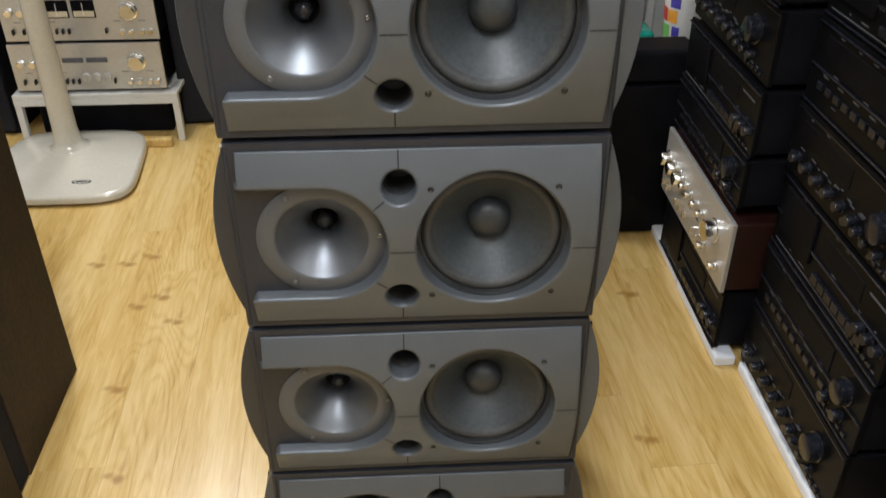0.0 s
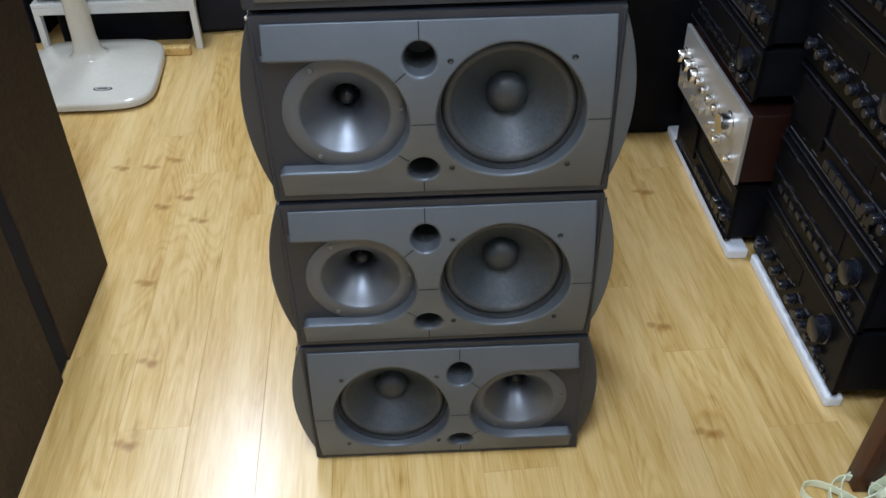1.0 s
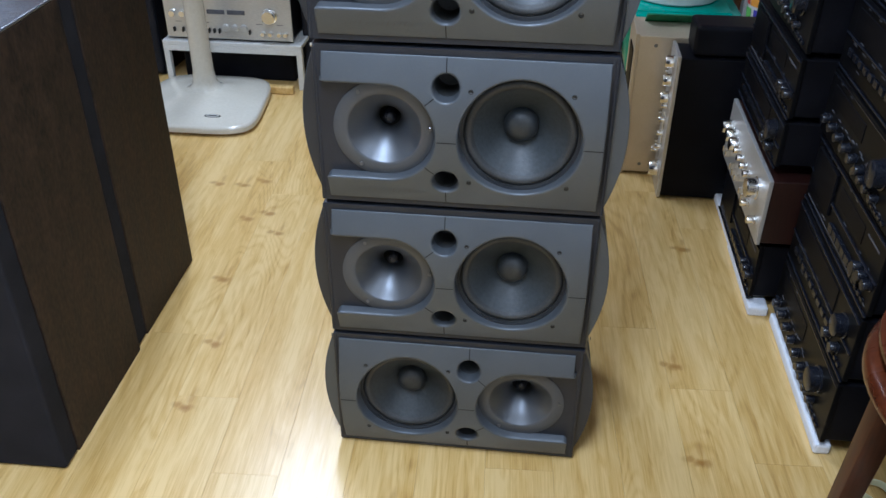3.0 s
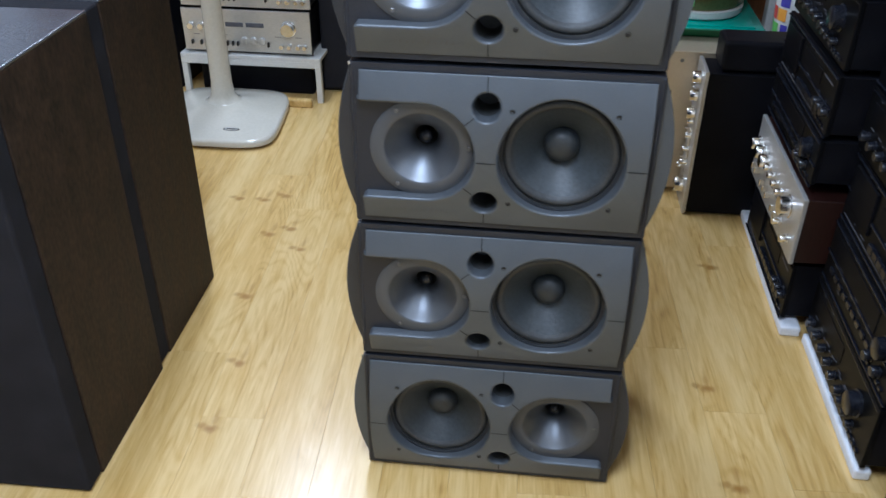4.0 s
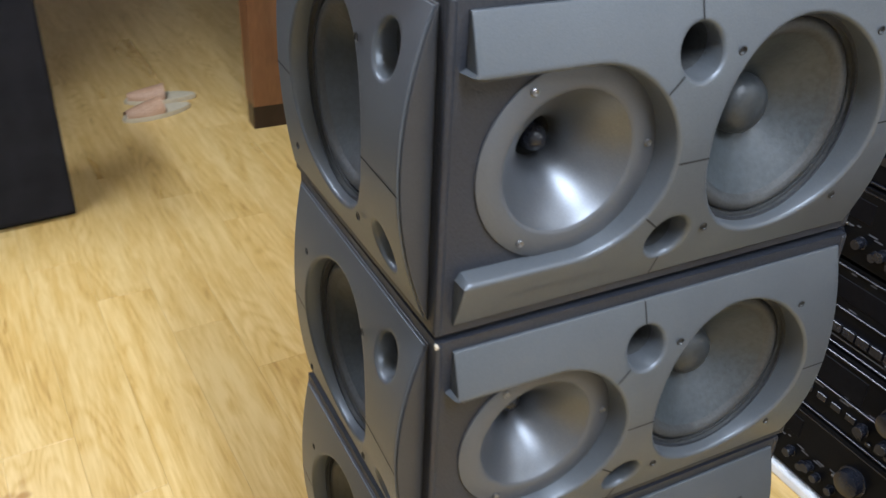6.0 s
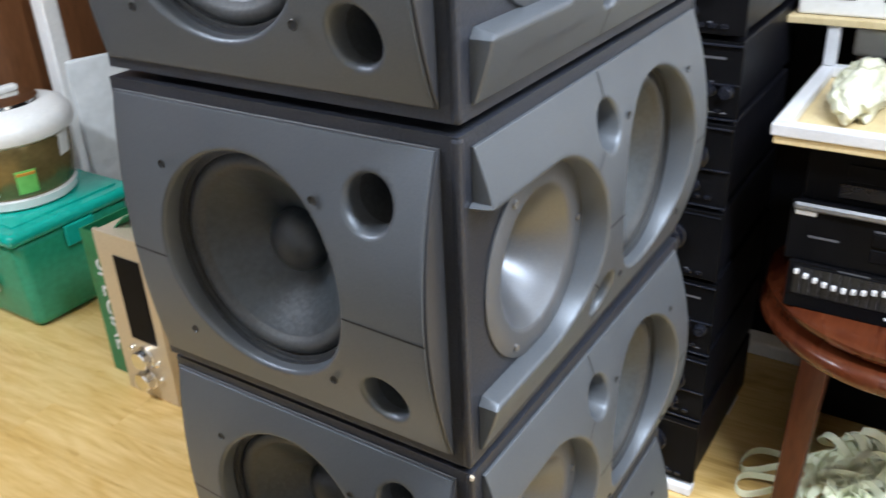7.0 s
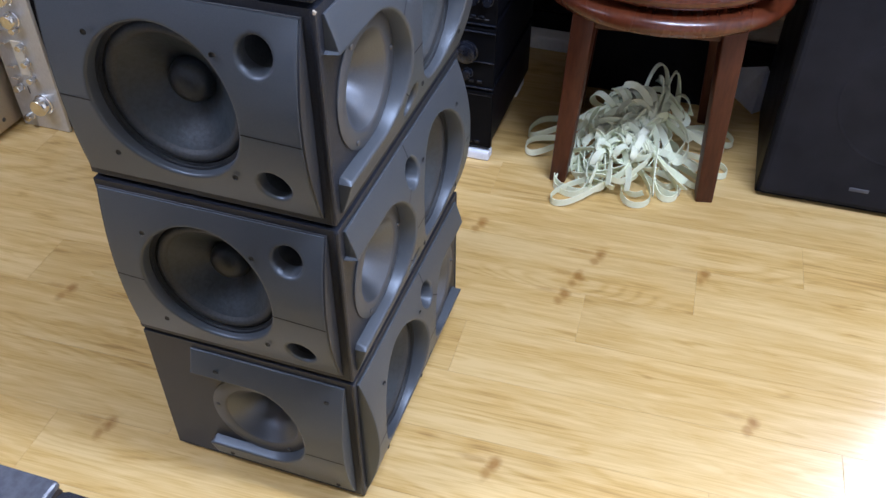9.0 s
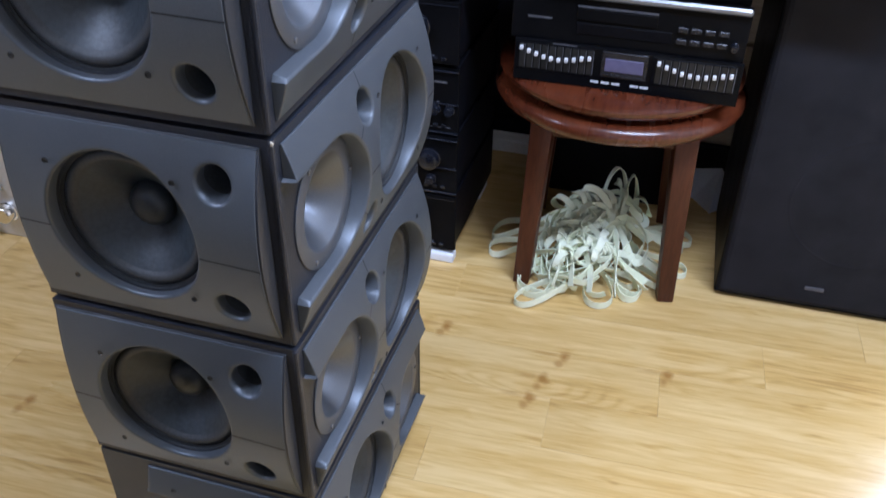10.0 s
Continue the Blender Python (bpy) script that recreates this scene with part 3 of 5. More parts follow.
def speaker_box(mirror):
    root = thing("loudspeaker", "grey and black loudspeaker with horn and woofer, stacked in a tower", "loudspeaker", None, "stacked loudspeakers")

    def fu(x):
        return W - x if mirror else x
    way = 1 if mirror else -1
    horn_c, woof_c = fu(0.113), fu(0.338)
    pu = fu(0.217)
    ports = [(pu, MID + 0.083, 0.0254), (pu, MID - 0.083, 0.0254)]
    front = panel(0, W, 0.007, HH - 0.001, [(woof_c, MID, 0.0965), (horn_c, MID, 0.0628), (pu, MID + 0.083, 0.021), (pu, MID - 0.083, 0.021)])
    woof_holes = [(0.198, MID, 0.0965), (0.068, MID + 0.085, 0.021), (0.068, MID - 0.085, 0.021)]
    horn_holes = [(0.168, MID, 0.0615)]
    left = panel(0, D, 0.007, HH - 0.001, horn_holes if mirror else woof_holes)
    right = panel(0, D, 0.007, HH - 0.001, woof_holes if mirror else horn_holes)
    rest = bmesh.new()
    for q in (((0, 0, 0.007), (W, 0, 0.007), (W, D, 0.007), (0, D, 0.007)), ((0, 0, HH - 0.001), (W, 0, HH - 0.001), (W, D, HH - 0.001), (0, D, HH - 0.001)), ((0, D, 0.007), (W, D, 0.007), (W, D, HH - 0.001), (0, D, HH - 0.001))):
        rest.faces.new([rest.verts.new(c) for c in q])
    part("cabinet", joined(to_front(front), to_left(left), to_right(right), rest), VINYL, root, "black textured vinyl cabinet")
    # corner mouldings, worn round at the edges
    for x in (-0.0015, W - 0.0065):
        part("edge_moulding", box(x, x + 0.008, -0.0015, 0.0065, 0.007, HH - 0.002, 0.003), VINYL, root)
    for x in (0.04, W - 0.04):
        for y in (0.04, D - 0.04):
            part("foot", moved(lathe([(0, 0), (0.016, 0), (0.018, 0.0075), (0, 0.0075)], 16), x, y, 0), BLACKHOLE, root)
    # front baffle
    ends = sorted((fu(0.016), fu(0.472)))
    base = part("front_baffle", to_front(plate(ends[0], ends[1], [(woof_c, MID, 0.1040)], ports, [(fu(0.1165), MID, 0.0872, way)])), PLATE, root, "dark grey satin plastic baffle", 35)
    driver(root, to_front, woof_c)
    horn_unit(root, to_front, horn_c)
    for _, v, _ in ports:
        tube(root, to_front, pu, v)
    for du in (-0.081, 0.081):
        for dv in (-0.081, 0.081):
            plate_screw(root, to_front, woof_c + du, MID + dv)
    for line in ([(pu, MID + 0.1075), (pu, 0.2772)], [(pu, MID - 0.1075), (pu, 0.0178)], [(fu(0.2032), MID - 0.006), (fu(0.2352), MID - 0.006)], [(fu(0.4408), MID - 0.006), (fu(0.4722), MID - 0.006)],
                 [(fu(0.1982), MID + 0.0674), (fu(0.1833), MID + 0.0551)], [(fu(0.1982), MID - 0.0674), (fu(0.1833), MID - 0.0551)]):
        part("joint_line", to_front(seam(line)), BLACKHOLE, base)
    tagged(part("raised_script", to_front(script_marks(fu(0.06) if not mirror else fu(0.15), 0.036)), FLANGE, base), "", "", "", "stuff")
    # side baffles
    for place, horn_side in ((to_left, mirror), (to_right, not mirror)):
        if horn_side:
            p = part("side_baffle", place(plate(0.015, 0.268, [], [], [(0.168, MID, 0.0895, 1)])), PLATE, root, "dark grey side baffle cut round a horn", 35)
            horn_unit(root, place, 0.168)
            for u, v in ((0.04, 0.25), (0.04, 0.035), (0.225, 0.25), (0.235, 0.035)):
                plate_screw(root, place, u, v)
            part("joint_line", place(seam([(0.081, MID - 0.022), (0.0148, MID - 0.022)])), BLACKHOLE, p)
        else:
            openings = [(0.198, MID, 0.1040)], [(0.068, MID + 0.085, 0.0254), (0.068, MID - 0.085, 0.0254)], []
            # the baffle's swollen edge as its own sheet, its shade put into the colour
            part("shaded_swell", place(plate(0.0155, 0.347, [(0.198, MID, 0.1080)], [(0.068, MID + 0.085, 0.0290), (0.068, MID - 0.085, 0.0290)], [], 0.0165, 0.2785, 0.006, 0.5, 0.0016, "edge", (0.017, 0.345))), SHADEDGREY, root, "swollen edge of the side baffle, coloured darker for its shade", 35)
            p = part("side_baffle", place(plate(0.018, 0.344, *openings, fade=0.5, edge="thin", span=(0.017, 0.345))), PLATE, root, "dark grey side baffle with woofer and ports", 35)
            driver(root, place, 0.198)
            for dv in (0.085, -0.085):
                tube(root, place, 0.068, MID + dv)
            for du in (-0.081, 0.081):
                for dv in (-0.081, 0.081):
                    plate_screw(root, place, 0.198 + du, MID + dv)
            for ends_ in ((0.0958, 0.0168), (0.3452, 0.3002)):
                part("joint_line", place(seam([(ends_[0], MID - 0.012), (ends_[1], MID - 0.012)], 0.0017, 0.5, 0.017, 0.345)), BLACKHOLE, p)
    return root


bottom = speaker_box(True)
bottom.matrix_basis = P(0, 0, 0)
tagged(bottom, "mirrored grey and black loudspeaker standing on the floor under the stack")
upper = speaker_box(False)
upper.matrix_basis = P(0, 0, HH, 0, 0, 0.2)
for k, (dx, turn) in enumerate(((0.001, -0.2), (-0.001, 0.25), (0.001, 0.0))):
    layer = copy_thing(upper, P(dx, 0.001, HH * (k + 2), 0, 0, turn))
    if k == 0:
        part("chipped_corner", moved(lump(3, 0.0021, 0.0021, 0.0034, 0.5, 2), 0.0, 0.0, HH - 0.006), CHIPWOOD, layer, "bare chipboard showing at a worn corner")


# ---- audio components ----
def knob(parent, u, v, r, length, material, y=0.0):
    n = 20
    bm = lathe([(r * 1.12, 0), (r * 1.12, length * 0.15), (r, length * 0.2), (r * 0.95, length * 0.92), (r * 0.86, length), (0, length)], n, "y-")
    moved(bm, u, y, v)
    return part("knob", bm, material, parent, "", 40)


def block(name, parent, u0, u1, v0, v1, out, material, y=0.0, r=0.001, label=""):
    return part(name, box(u0, u1, y - out, y + 0.001, v0, v1, r, 1), material, parent, label)


def component(name, label, category, w, h, d, face, shell, feet=True, group=""):
    """A hi-fi unit, front towards -y, standing on z = 0 with its front's middle at the origin."""
    root = thing(name, label, category, None, group)
    z0 = 0.012 if feet else 0.0
    part("casing", box(-w / 2 + 0.006, w / 2 - 0.006, 0.008, d, z0, h - 0.003, 0.003), shell, root)
    part("front_panel", box(-w / 2, w / 2, -0.002, 0.009, z0 - 0.002, h, 0.002), face, root)
    if feet:
        for fx in (-w / 2 + 0.05, w / 2 - 0.05):
            for fy in (0.05, d - 0.05):
                part("foot", moved(lathe([(0, 0), (0.018, 0), (0.02, 0.013), (0, 0.013)], 16), fx, fy, 0), KNOBBLACK, root)
    return root


def black_amp(seed, h, w=0.472, d=0.40):
    rnd = random.Random(seed)
    kinds = ("amplifier", "cassette_deck", "tuner")
    root = component(kinds[seed % 3], "black hi-fi unit with dark knobs, stacked in a rack", "hi-fi unit", w, h, d, FACEBLACK, SATINBLACK, True, "black hi-fi units")
    y = -0.002
    style = seed % 3
    block("trim_line", root, -w * 0.49, w * 0.49, h - 0.010, h - 0.0075, 0.0014, DIMPRINT if seed % 2 else KNOBBLACK, y, 0)
    for k in range(3):
        u = rnd.uniform(-0.44, 0.42) * w
        block("indicator", root, u, u + 0.006, h * 0.46, h * 0.46 + 0.005, 0.004, SCREW, y, 0.001)
    for k in range(14):
        u, v = rnd.uniform(-0.46, 0.44) * w, rnd.choice((0.18, 0.44, 0.50, 0.90)) * h
        block("lettering", root, u, u + rnd.uniform(0.006, 0.02), v, v + 0.0022, 0.0008, DIMPRINT, y, 0)
    if style:
        for v in (0.05, 0.48, 0.95):
            block("ridge", root, -w * 0.5, w * 0.5, h * v - 0.002, h * v + 0.002, 0.0045, KNOBBLACK, y, 0.001)
    for k in range(5):
        block("button", root, w * 0.44 - k * 0.020 - 0.012, w * 0.44 - k * 0.020, h * 0.13, h * 0.18, 0.005, KNOBBLACK, y)
    if style == 0:  # amplifier: a big volume knob, a row of small ones
        knob(root, w * 0.30, h * 0.60, 0.027, 0.024, KNOBBLACK, y)
        for k in range(6):
            knob(root, -w * 0.40 + k * 0.048, h * 0.34, 0.0105, 0.018, KNOBBLACK, y)
        for k in range(4):
            knob(root, w * 0.08 + k * 0.036, h * 0.28, 0.009, 0.016, KNOBBLACK, y)
        block("display", root, -w * 0.42, w * 0.02, h * 0.58, h * 0.84, 0.0015, GLASSBLACK, y)
        for k in range(7):
            block("lettering", root, -w * 0.40 + k * 0.05, -w * 0.40 + k * 0.05 + 0.018, h * 0.47, h * 0.47 + 0.0025, 0.0008, DIMPRINT, y, 0)
        block("button", root, -w * 0.46, -w * 0.46 + 0.016, h * 0.30, h * 0.30 + 0.010, 0.006, CHROME if seed % 2 else KNOBBLACK, y)
    elif style == 1:  # deck: door, keys, meters
        block("cassette_door", root, -w * 0.44, -w * 0.14, h * 0.30, h * 0.88, 0.006, GLASSBLACK, y, 0.002)
        for k in range(7):
            block("key", root, -w * 0.08 + k * 0.030, -w * 0.08 + k * 0.030 + 0.026, h * 0.20, h * 0.31, 0.008, KNOBBLACK, y)
        block("display", root, -w * 0.08, w * 0.26, h * 0.58, h * 0.82, 0.0015, GLASSBLACK, y)
        for k in range(3):
            knob(root, w * 0.32 + k * 0.032, h * 0.40, 0.011, 0.018, KNOBBLACK, y)
        block("lettering", root, w * 0.30, w * 0.44, h * 0.78, h * 0.78 + 0.004, 0.0008, DIMPRINT, y, 0)
        block("trim_line", root, -w * 0.46, w * 0.46, h * 0.12, h * 0.12 + 0.002, 0.0012, DIMPRINT, y, 0)
    else:  # tuner or receiver: long dial and many small keys
        block("dial", root, -w * 0.40, w * 0.22, h * 0.52, h * 0.86, 0.002, GLASSBLACK, y)
        knob(root, w * 0.36, h * 0.62, 0.024, 0.022, KNOBBLACK, y)
        for k in range(9):
            block("button", root, -w * 0.40 + k * 0.034, -w * 0.40 + k * 0.034 + 0.022, h * 0.26, h * 0.35, 0.005, KNOBBLACK, y)
        for k in range(2):
            knob(root, w * 0.26 + k * 0.05, h * 0.28, 0.012, 0.018, KNOBBLACK, y)
        for k in range(5):
            block("lettering", root, -w * 0.38 + k * 0.06, -w * 0.38 + k * 0.06 + 0.022, h * 0.42, h * 0.42 + 0.0028, 0.0008, DIMPRINT, y, 0)
    return root


EAST = -90  # turns a unit's front towards -x
variants = {}
for col, (x, y, first, heights) in enumerate((
        (0.992, 0.308, 0, (0.165, 0.158, 0.168, 0.150, 0.165, 0.142, 0.160, 0.168, 0.150)),
        (0.938, 0.812, 0, (0.165,)),
        (0.926, 0.812, 1, (0.120, 0.150, 0.160, 0.135, 0.165, 0.150, 0.160)))):
    z = 0.028 if first == 0 else 0.402
    for k, h in enumerate(heights):
        key = ((k * 2 + col) % 6, h)
        if key not in variants:
            variants[key] = black_amp(key[0], h)
            variants[key].matrix_basis = P(x + 0.004 * (k % 3), y, z, 0, 0, EAST)
        else:
            copy_thing(variants[key], P(x + 0.004 * (k % 3), y, z, 0, 0, EAST))
        z += h + 0.001

for x0, x1, y0, y1 in ((0.985, 1.02, 0.075, 0.535), (0.935, 0.985, 0.548, 0.875), (0.938, 0.985, 0.885, 1.15)):
    tagged(part("foam_strip", box(x0, x1, y0, y1, 0, 0.0275, 0.006), FOAM), "white foam strip under the stacked hi-fi units", "foam strip", "foam strips")
tagged(part("foam_strip", box(1.30, 1.38, 0.085, 0.535, 0, 0.0275, 0.006), FOAM), "white foam strip under the stacked hi-fi units", "foam strip", "foam strips")
tagged(part("foam_strip", box(1.24, 1.30, 0.575, 1.05, 0, 0.0275, 0.006), FOAM), "white foam strip under the stacked hi-fi units", "foam strip", "foam strips")


def silver_amp(name, label, w, h, d, wood=True, big=0.026):
    root = component(name, label, "amplifier", w, h, d, SILVER, ROSEWOOD if wood else SATINBLACK, True)
    y = -0.002
    knob(root, w * 0.33, h * 0.66, big, 0.030, CHROME, y)
    for k in range(2):
        knob(root, w * 0.24 + k * 0.085, h * 0.30, 0.010, 0.022, CHROME, y)
    for k in range(3):
        knob(root, -w * 0.42 + k * 0.056, h * 0.62, 0.0185, 0.026, CHROME, y)
    for k in range(4):
        knob(root, -w * 0.12 + k * 0.045, h * 0.62, 0.009, 0.020, CHROME, y)
    for k, u in enumerate((-0.40, -0.33, -0.18, -0.11, -0.04, 0.10, 0.17)):
        block("switch", root, w * u, w * u + 0.006, h * 0.24, h * 0.24 + 0.020, 0.016, CHROME, y, 0.002)
    for k in range(6):
        block("lettering", root, -w * 0.42 + k * 0.06, -w * 0.42 + k * 0.06 + 0.022, h * 0.42, h * 0.42 + 0.0025, 0.0008, SCREWHOLE, y, 0)
    return root


ramp_amp = silver_amp("silver_amplifier", "silver amplifier with metal knobs and red wood case between black units", 0.495, 0.185, 0.36)
ramp_amp.matrix_basis = P(0.918, 0.806, 0.197, 0, 0, EAST)


def receiver(meters, label):
    w, h = 0.50, 0.172
    root = component("receiver", label, "receiver", w, h, 0.34, SILVER, SATINBLACK, True, "silver receivers")
    y = -0.002
    knob(root, w * 0.33, h * 0.62, 0.027, 0.026, CHROME, y)
    for u in (0.27, 0.33, 0.40, 0.45):
        knob(root, w * u, h * 0.22, 0.009, 0.018, CHROME, y)
    if meters:
        for u in (-0.20, -0.03):
            win = block("meter", root, w * u, w * u + 0.074, h * 0.50, h * 0.84, 0.003, GLASSBLACK, y, 0.001, "dark glass meter window")
            block("scale", win, w * u + 0.004, w * u + 0.070, h * 0.52, h * 0.63, 0.0034, BEIGE, y, 0)
            block("needle", win, w * u + 0.035, w * u + 0.037, h * 0.53, h * 0.78, 0.0038, PRINT, y, 0)
    else:
        block("dial", root, -w * 0.16, -w * 0.02, h * 0.62, h * 0.72, 0.002, DIMPRINT, y)
        block("dial", root, 0.0, w * 0.14, h * 0.62, h * 0.72, 0.002, DIMPRINT, y)
        for u in (-0.02, 0.05, 0.12):
            knob(root, w * u, h * 0.32, 0.014, 0.010, SILVER, y)
    for u in (-0.44, -0.37, -0.16, -0.12, -0.08, 0.16):
        block("switch", root, w * u, w * u + 0.007, h * 0.20, h * 0.20 + 0.018, 0.014, SCREWHOLE, y, 0.002)
    for u in (-0.43, -0.35, -0.27):
        knob(root, w * u, h * 0.62, 0.013, 0.02, CHROME, y)
    for u in (-0.42, -0.30, -0.20, 0.22, 0.38):
        block("lettering", root, w * u, w * u + 0.024, h * 0.42, h * 0.42 + 0.002, 0.0006, DIMPRINT, y, 0)
    return root


plain_rec = receiver(False, "silver receiver with knobs and switches on a white rack")
plain_rec.matrix_basis = P(-0.828, 1.862, 0.183)
meter_rec = receiver(True, "silver receiver with two dark meters, stacked on another")
meter_rec.matrix_basis = P(-0.822, 1.862, 0.356)
copy_thing(plain_rec, P(-0.835, 1.870, 0.529))

# ---- white rack under the receivers ----
rack = thing("metal_rack", "low white metal rack carrying silver receivers", "rack", P(0, 0, 0))
part("top_shelf", box(-1.100, -0.545, 1.845, 2.21, 0.166, 0.182, 0.002), WHITEMETAL, rack)
part("rail", box(-1.100, -0.545, 1.845, 1.870, 0.142, 0.166, 0.002), WHITEMETAL, rack)
for x in (-1.100, -0.567):
    for y in (1.846, 2.185):
        part("leg", box(x, x + 0.022, y, y + 0.024, 0, 0.142, 0.002), WHITEMETAL, rack)
tagged(part("wood_stick", box(-0.79, -0.578, 1.795, 1.825, 0, 0.032, 0.006), LAMINATE), "short pale wooden block on the floor", "wood block")
tagged(part("subwoofer", box(-1.06, -0.60, 1.93, 2.18, 0, 0.12, 0.01), SATINBLACK), "black box pushed under the white rack", "black box")

# ---- cream pedestal stand ----
stand = thing("pedestal_stand", "cream glossy plastic pedestal stand with a round column", "stand", P(-0.885, 1.635, 0))
n = 64
bm = bmesh.new()
rings = []
for inset, z in ((0.010, 0.009), (0.0, 0.012), (0.0, 0.027), (0.003, 0.033), (0.012, 0.037), (0.07, 0.041), (0.13, 0.047), (0.185, 0.060)):
    ring = []
    for k in range(n):
        a = 2 * math.pi * k / n
        c, s_ = math.cos(a), math.sin(a)
        e = 0.42
        x = math.copysign(abs(c) ** e, c) * 0.242
        y = math.copysign(abs(s_) ** e, s_) * 0.245
        x *= 1 - 0.10 * (y / 0.245)
        f_ = 1 - inset / 0.245
        ring.append(bm.verts.new((x * f_, y * f_ + (1 - f_) * 0.05, z)))
    rings.append(ring)
for a, b in zip(rings, rings[1:]):
    for k in range(n):
        bm.faces.new((a[k], a[(k + 1) % n], b[(k + 1) % n], b[k]))
bm.faces.new(rings[-1])
bm.faces.new(rings[0][::-1])
part("base", bm, CREAM, stand, "", 40)
part("base_gasket", moved(lathe([(0, 0), (0.20, 0), (0.205, 0.009), (0, 0.009)], 40), 0, 0, 0), SATINBLACK, stand)
part("column", moved(lathe([(0.075, 0.054), (0.055, 0.064), (0.044, 0.085), (0.039, 0.13), (0.036, 0.4), (0.034, 0.75), (0.033, 0.95), (0, 0.95)], 36), -0.005, 0.065, 0), CREAM, stand, "", 40)
badge = part("badge", moved(lathe([(0.03, 0), (0.032, 0.002), (0.029, 0.0035), (0, 0.0035)], 32), 0, 0, 0), SCREWHOLE, stand, "dark-ringed oval badge")
badge.matrix_basis = P(0.095, -0.155, 0.0385, 4, 0, 0) @ Matrix.Diagonal((1, 0.42, 1, 1))
part("badge_inlay", lathe([(0.025, 0.0032), (0.025, 0.0042), (0, 0.0042)], 32), SILVER, badge)
part("badge_mark", box(-0.016, 0.016, -0.006, 0.006, 0.0038, 0.0048), SCREWHOLE, badge)

# ---- dark cabinet speaker at the back ----
def cloth_speaker(name, label, w, h, d, m, r=0.012):
    root = thing(name, label, "loudspeaker", m)
    part("cabinet", box(-w / 2, w / 2, 0.022, d, 0, h, 0.004), SATINBLACK, root)
    part("grille", box(-w / 2 + 0.002, w / 2 - 0.002, 0.0, 0.0215, 0.012, h - 0.004, r, 3), GRILLE, root, "black cloth grille")
    return root


cloth_speaker("floor_speaker", "dark cloth-fronted speaker standing beside the receivers", 0.36, 0.95, 0.34, P(-1.33, 1.93, 0, 0, 0, -4))
cloth_speaker("floor_speaker", "tall dark speaker with black cloth grille beside the white rack", 0.40, 0.98, 0.34, P(-0.372, 1.985, 0, 0, 0, 6))

# ---- two tower speakers with brown sides ----
def tower(label, m):
    root = thing("tower_speaker", label, "loudspeaker", m, "tower speakers")
    w, d, h = 0.42, 0.385, 0.857
    part("cabinet", box(-w, 0, 0.056, d, 0, h - 0.007, 0.002), WALNUT, root, "brown woodgrain vinyl cabinet")
    part("top_panel", box(-w, 0, 0.056, d, h - 0.006, h, 0.002), TOWERTOP, root, "grey-black glossy top")
    part("grille", box(-w + 0.001, -0.001, 0.0, 0.055, 0.004, h - 0.002, 0.006), GRILLE, root, "black front grille frame")
    return root


far_tower = tower("brown woodgrain tower speaker with black front, standing behind another", P(-0.548, 0.238, 0, 0, 0, 1.2))
near_tower = copy_thing(far_tower, P(-0.535, -0.152, 0, 0, 0, 1.2))
tagged(near_tower, "brown woodgrain tower speaker with black front and shiny top")

# ---- stools, one nested in the other ----
def stool(label, m):
    root = thing("round_stool", label, "stool", m, "nested stools")
    part("seat", lathe([(0, 0.446), (0.262, 0.446), (0.276, 0.450), (0.282, 0.459), (0.282, 0.470), (0.276, 0.480), (0.262, 0.486), (0.12, 0.488), (0, 0.488)], 64), STOOLWOOD, root, "glossy round wooden seat", 40)
    for a in (45, 135, 225, 315):
        bm = box(-0.0235, 0.0235, -0.0235, 0.0235, 0.0, 0.446, 0.004)
        bm.transform(Matrix.Rotation(radians(52 if a in (45, 225) else 38), 4, "Z"))
        for v in bm.verts:
            t_ = 1 - v.co.z / 0.446
            v.co.x = v.co.x * (1.08 - 0.26 * t_) + 0.028 * t_
            v.co.y *= 1.08 - 0.26 * t_
        bm.transform(Matrix.Rotation(radians(a), 4, "Z") @ Matrix.Translation((0.215, 0, 0)))
        part("leg", bm, STOOLLEG, root, "", 30)
    for a in (0, 90, 180, 270):
        bm = box(-0.135, 0.135, -0.010, 0.010, 0.395, 0.446, 0.002)
        bm.transform(Matrix.Rotation(radians(a), 4, "Z") @ Matrix.Translation((0, 0.152, 0)))
        part("apron", bm, STOOLLEG, root)
    return root


stool("red-brown lacquered round wooden stool with square legs", P(1.165, -0.262, 0, 0, 0, 5))
top_seat = thing("stool_top", "second round lacquered stool seat lying on the stool", "stool", P(1.168, -0.258, 0.4885), "nested stools")
part("seat", lathe([(0, 0.0), (0.235, 0.0), (0.250, 0.006), (0.268, 0.014), (0.273, 0.024), (0.272, 0.030), (0.262, 0.036), (0.12, 0.0385), (0, 0.0385)], 64), STOOLWOOD, top_seat, "", 40)

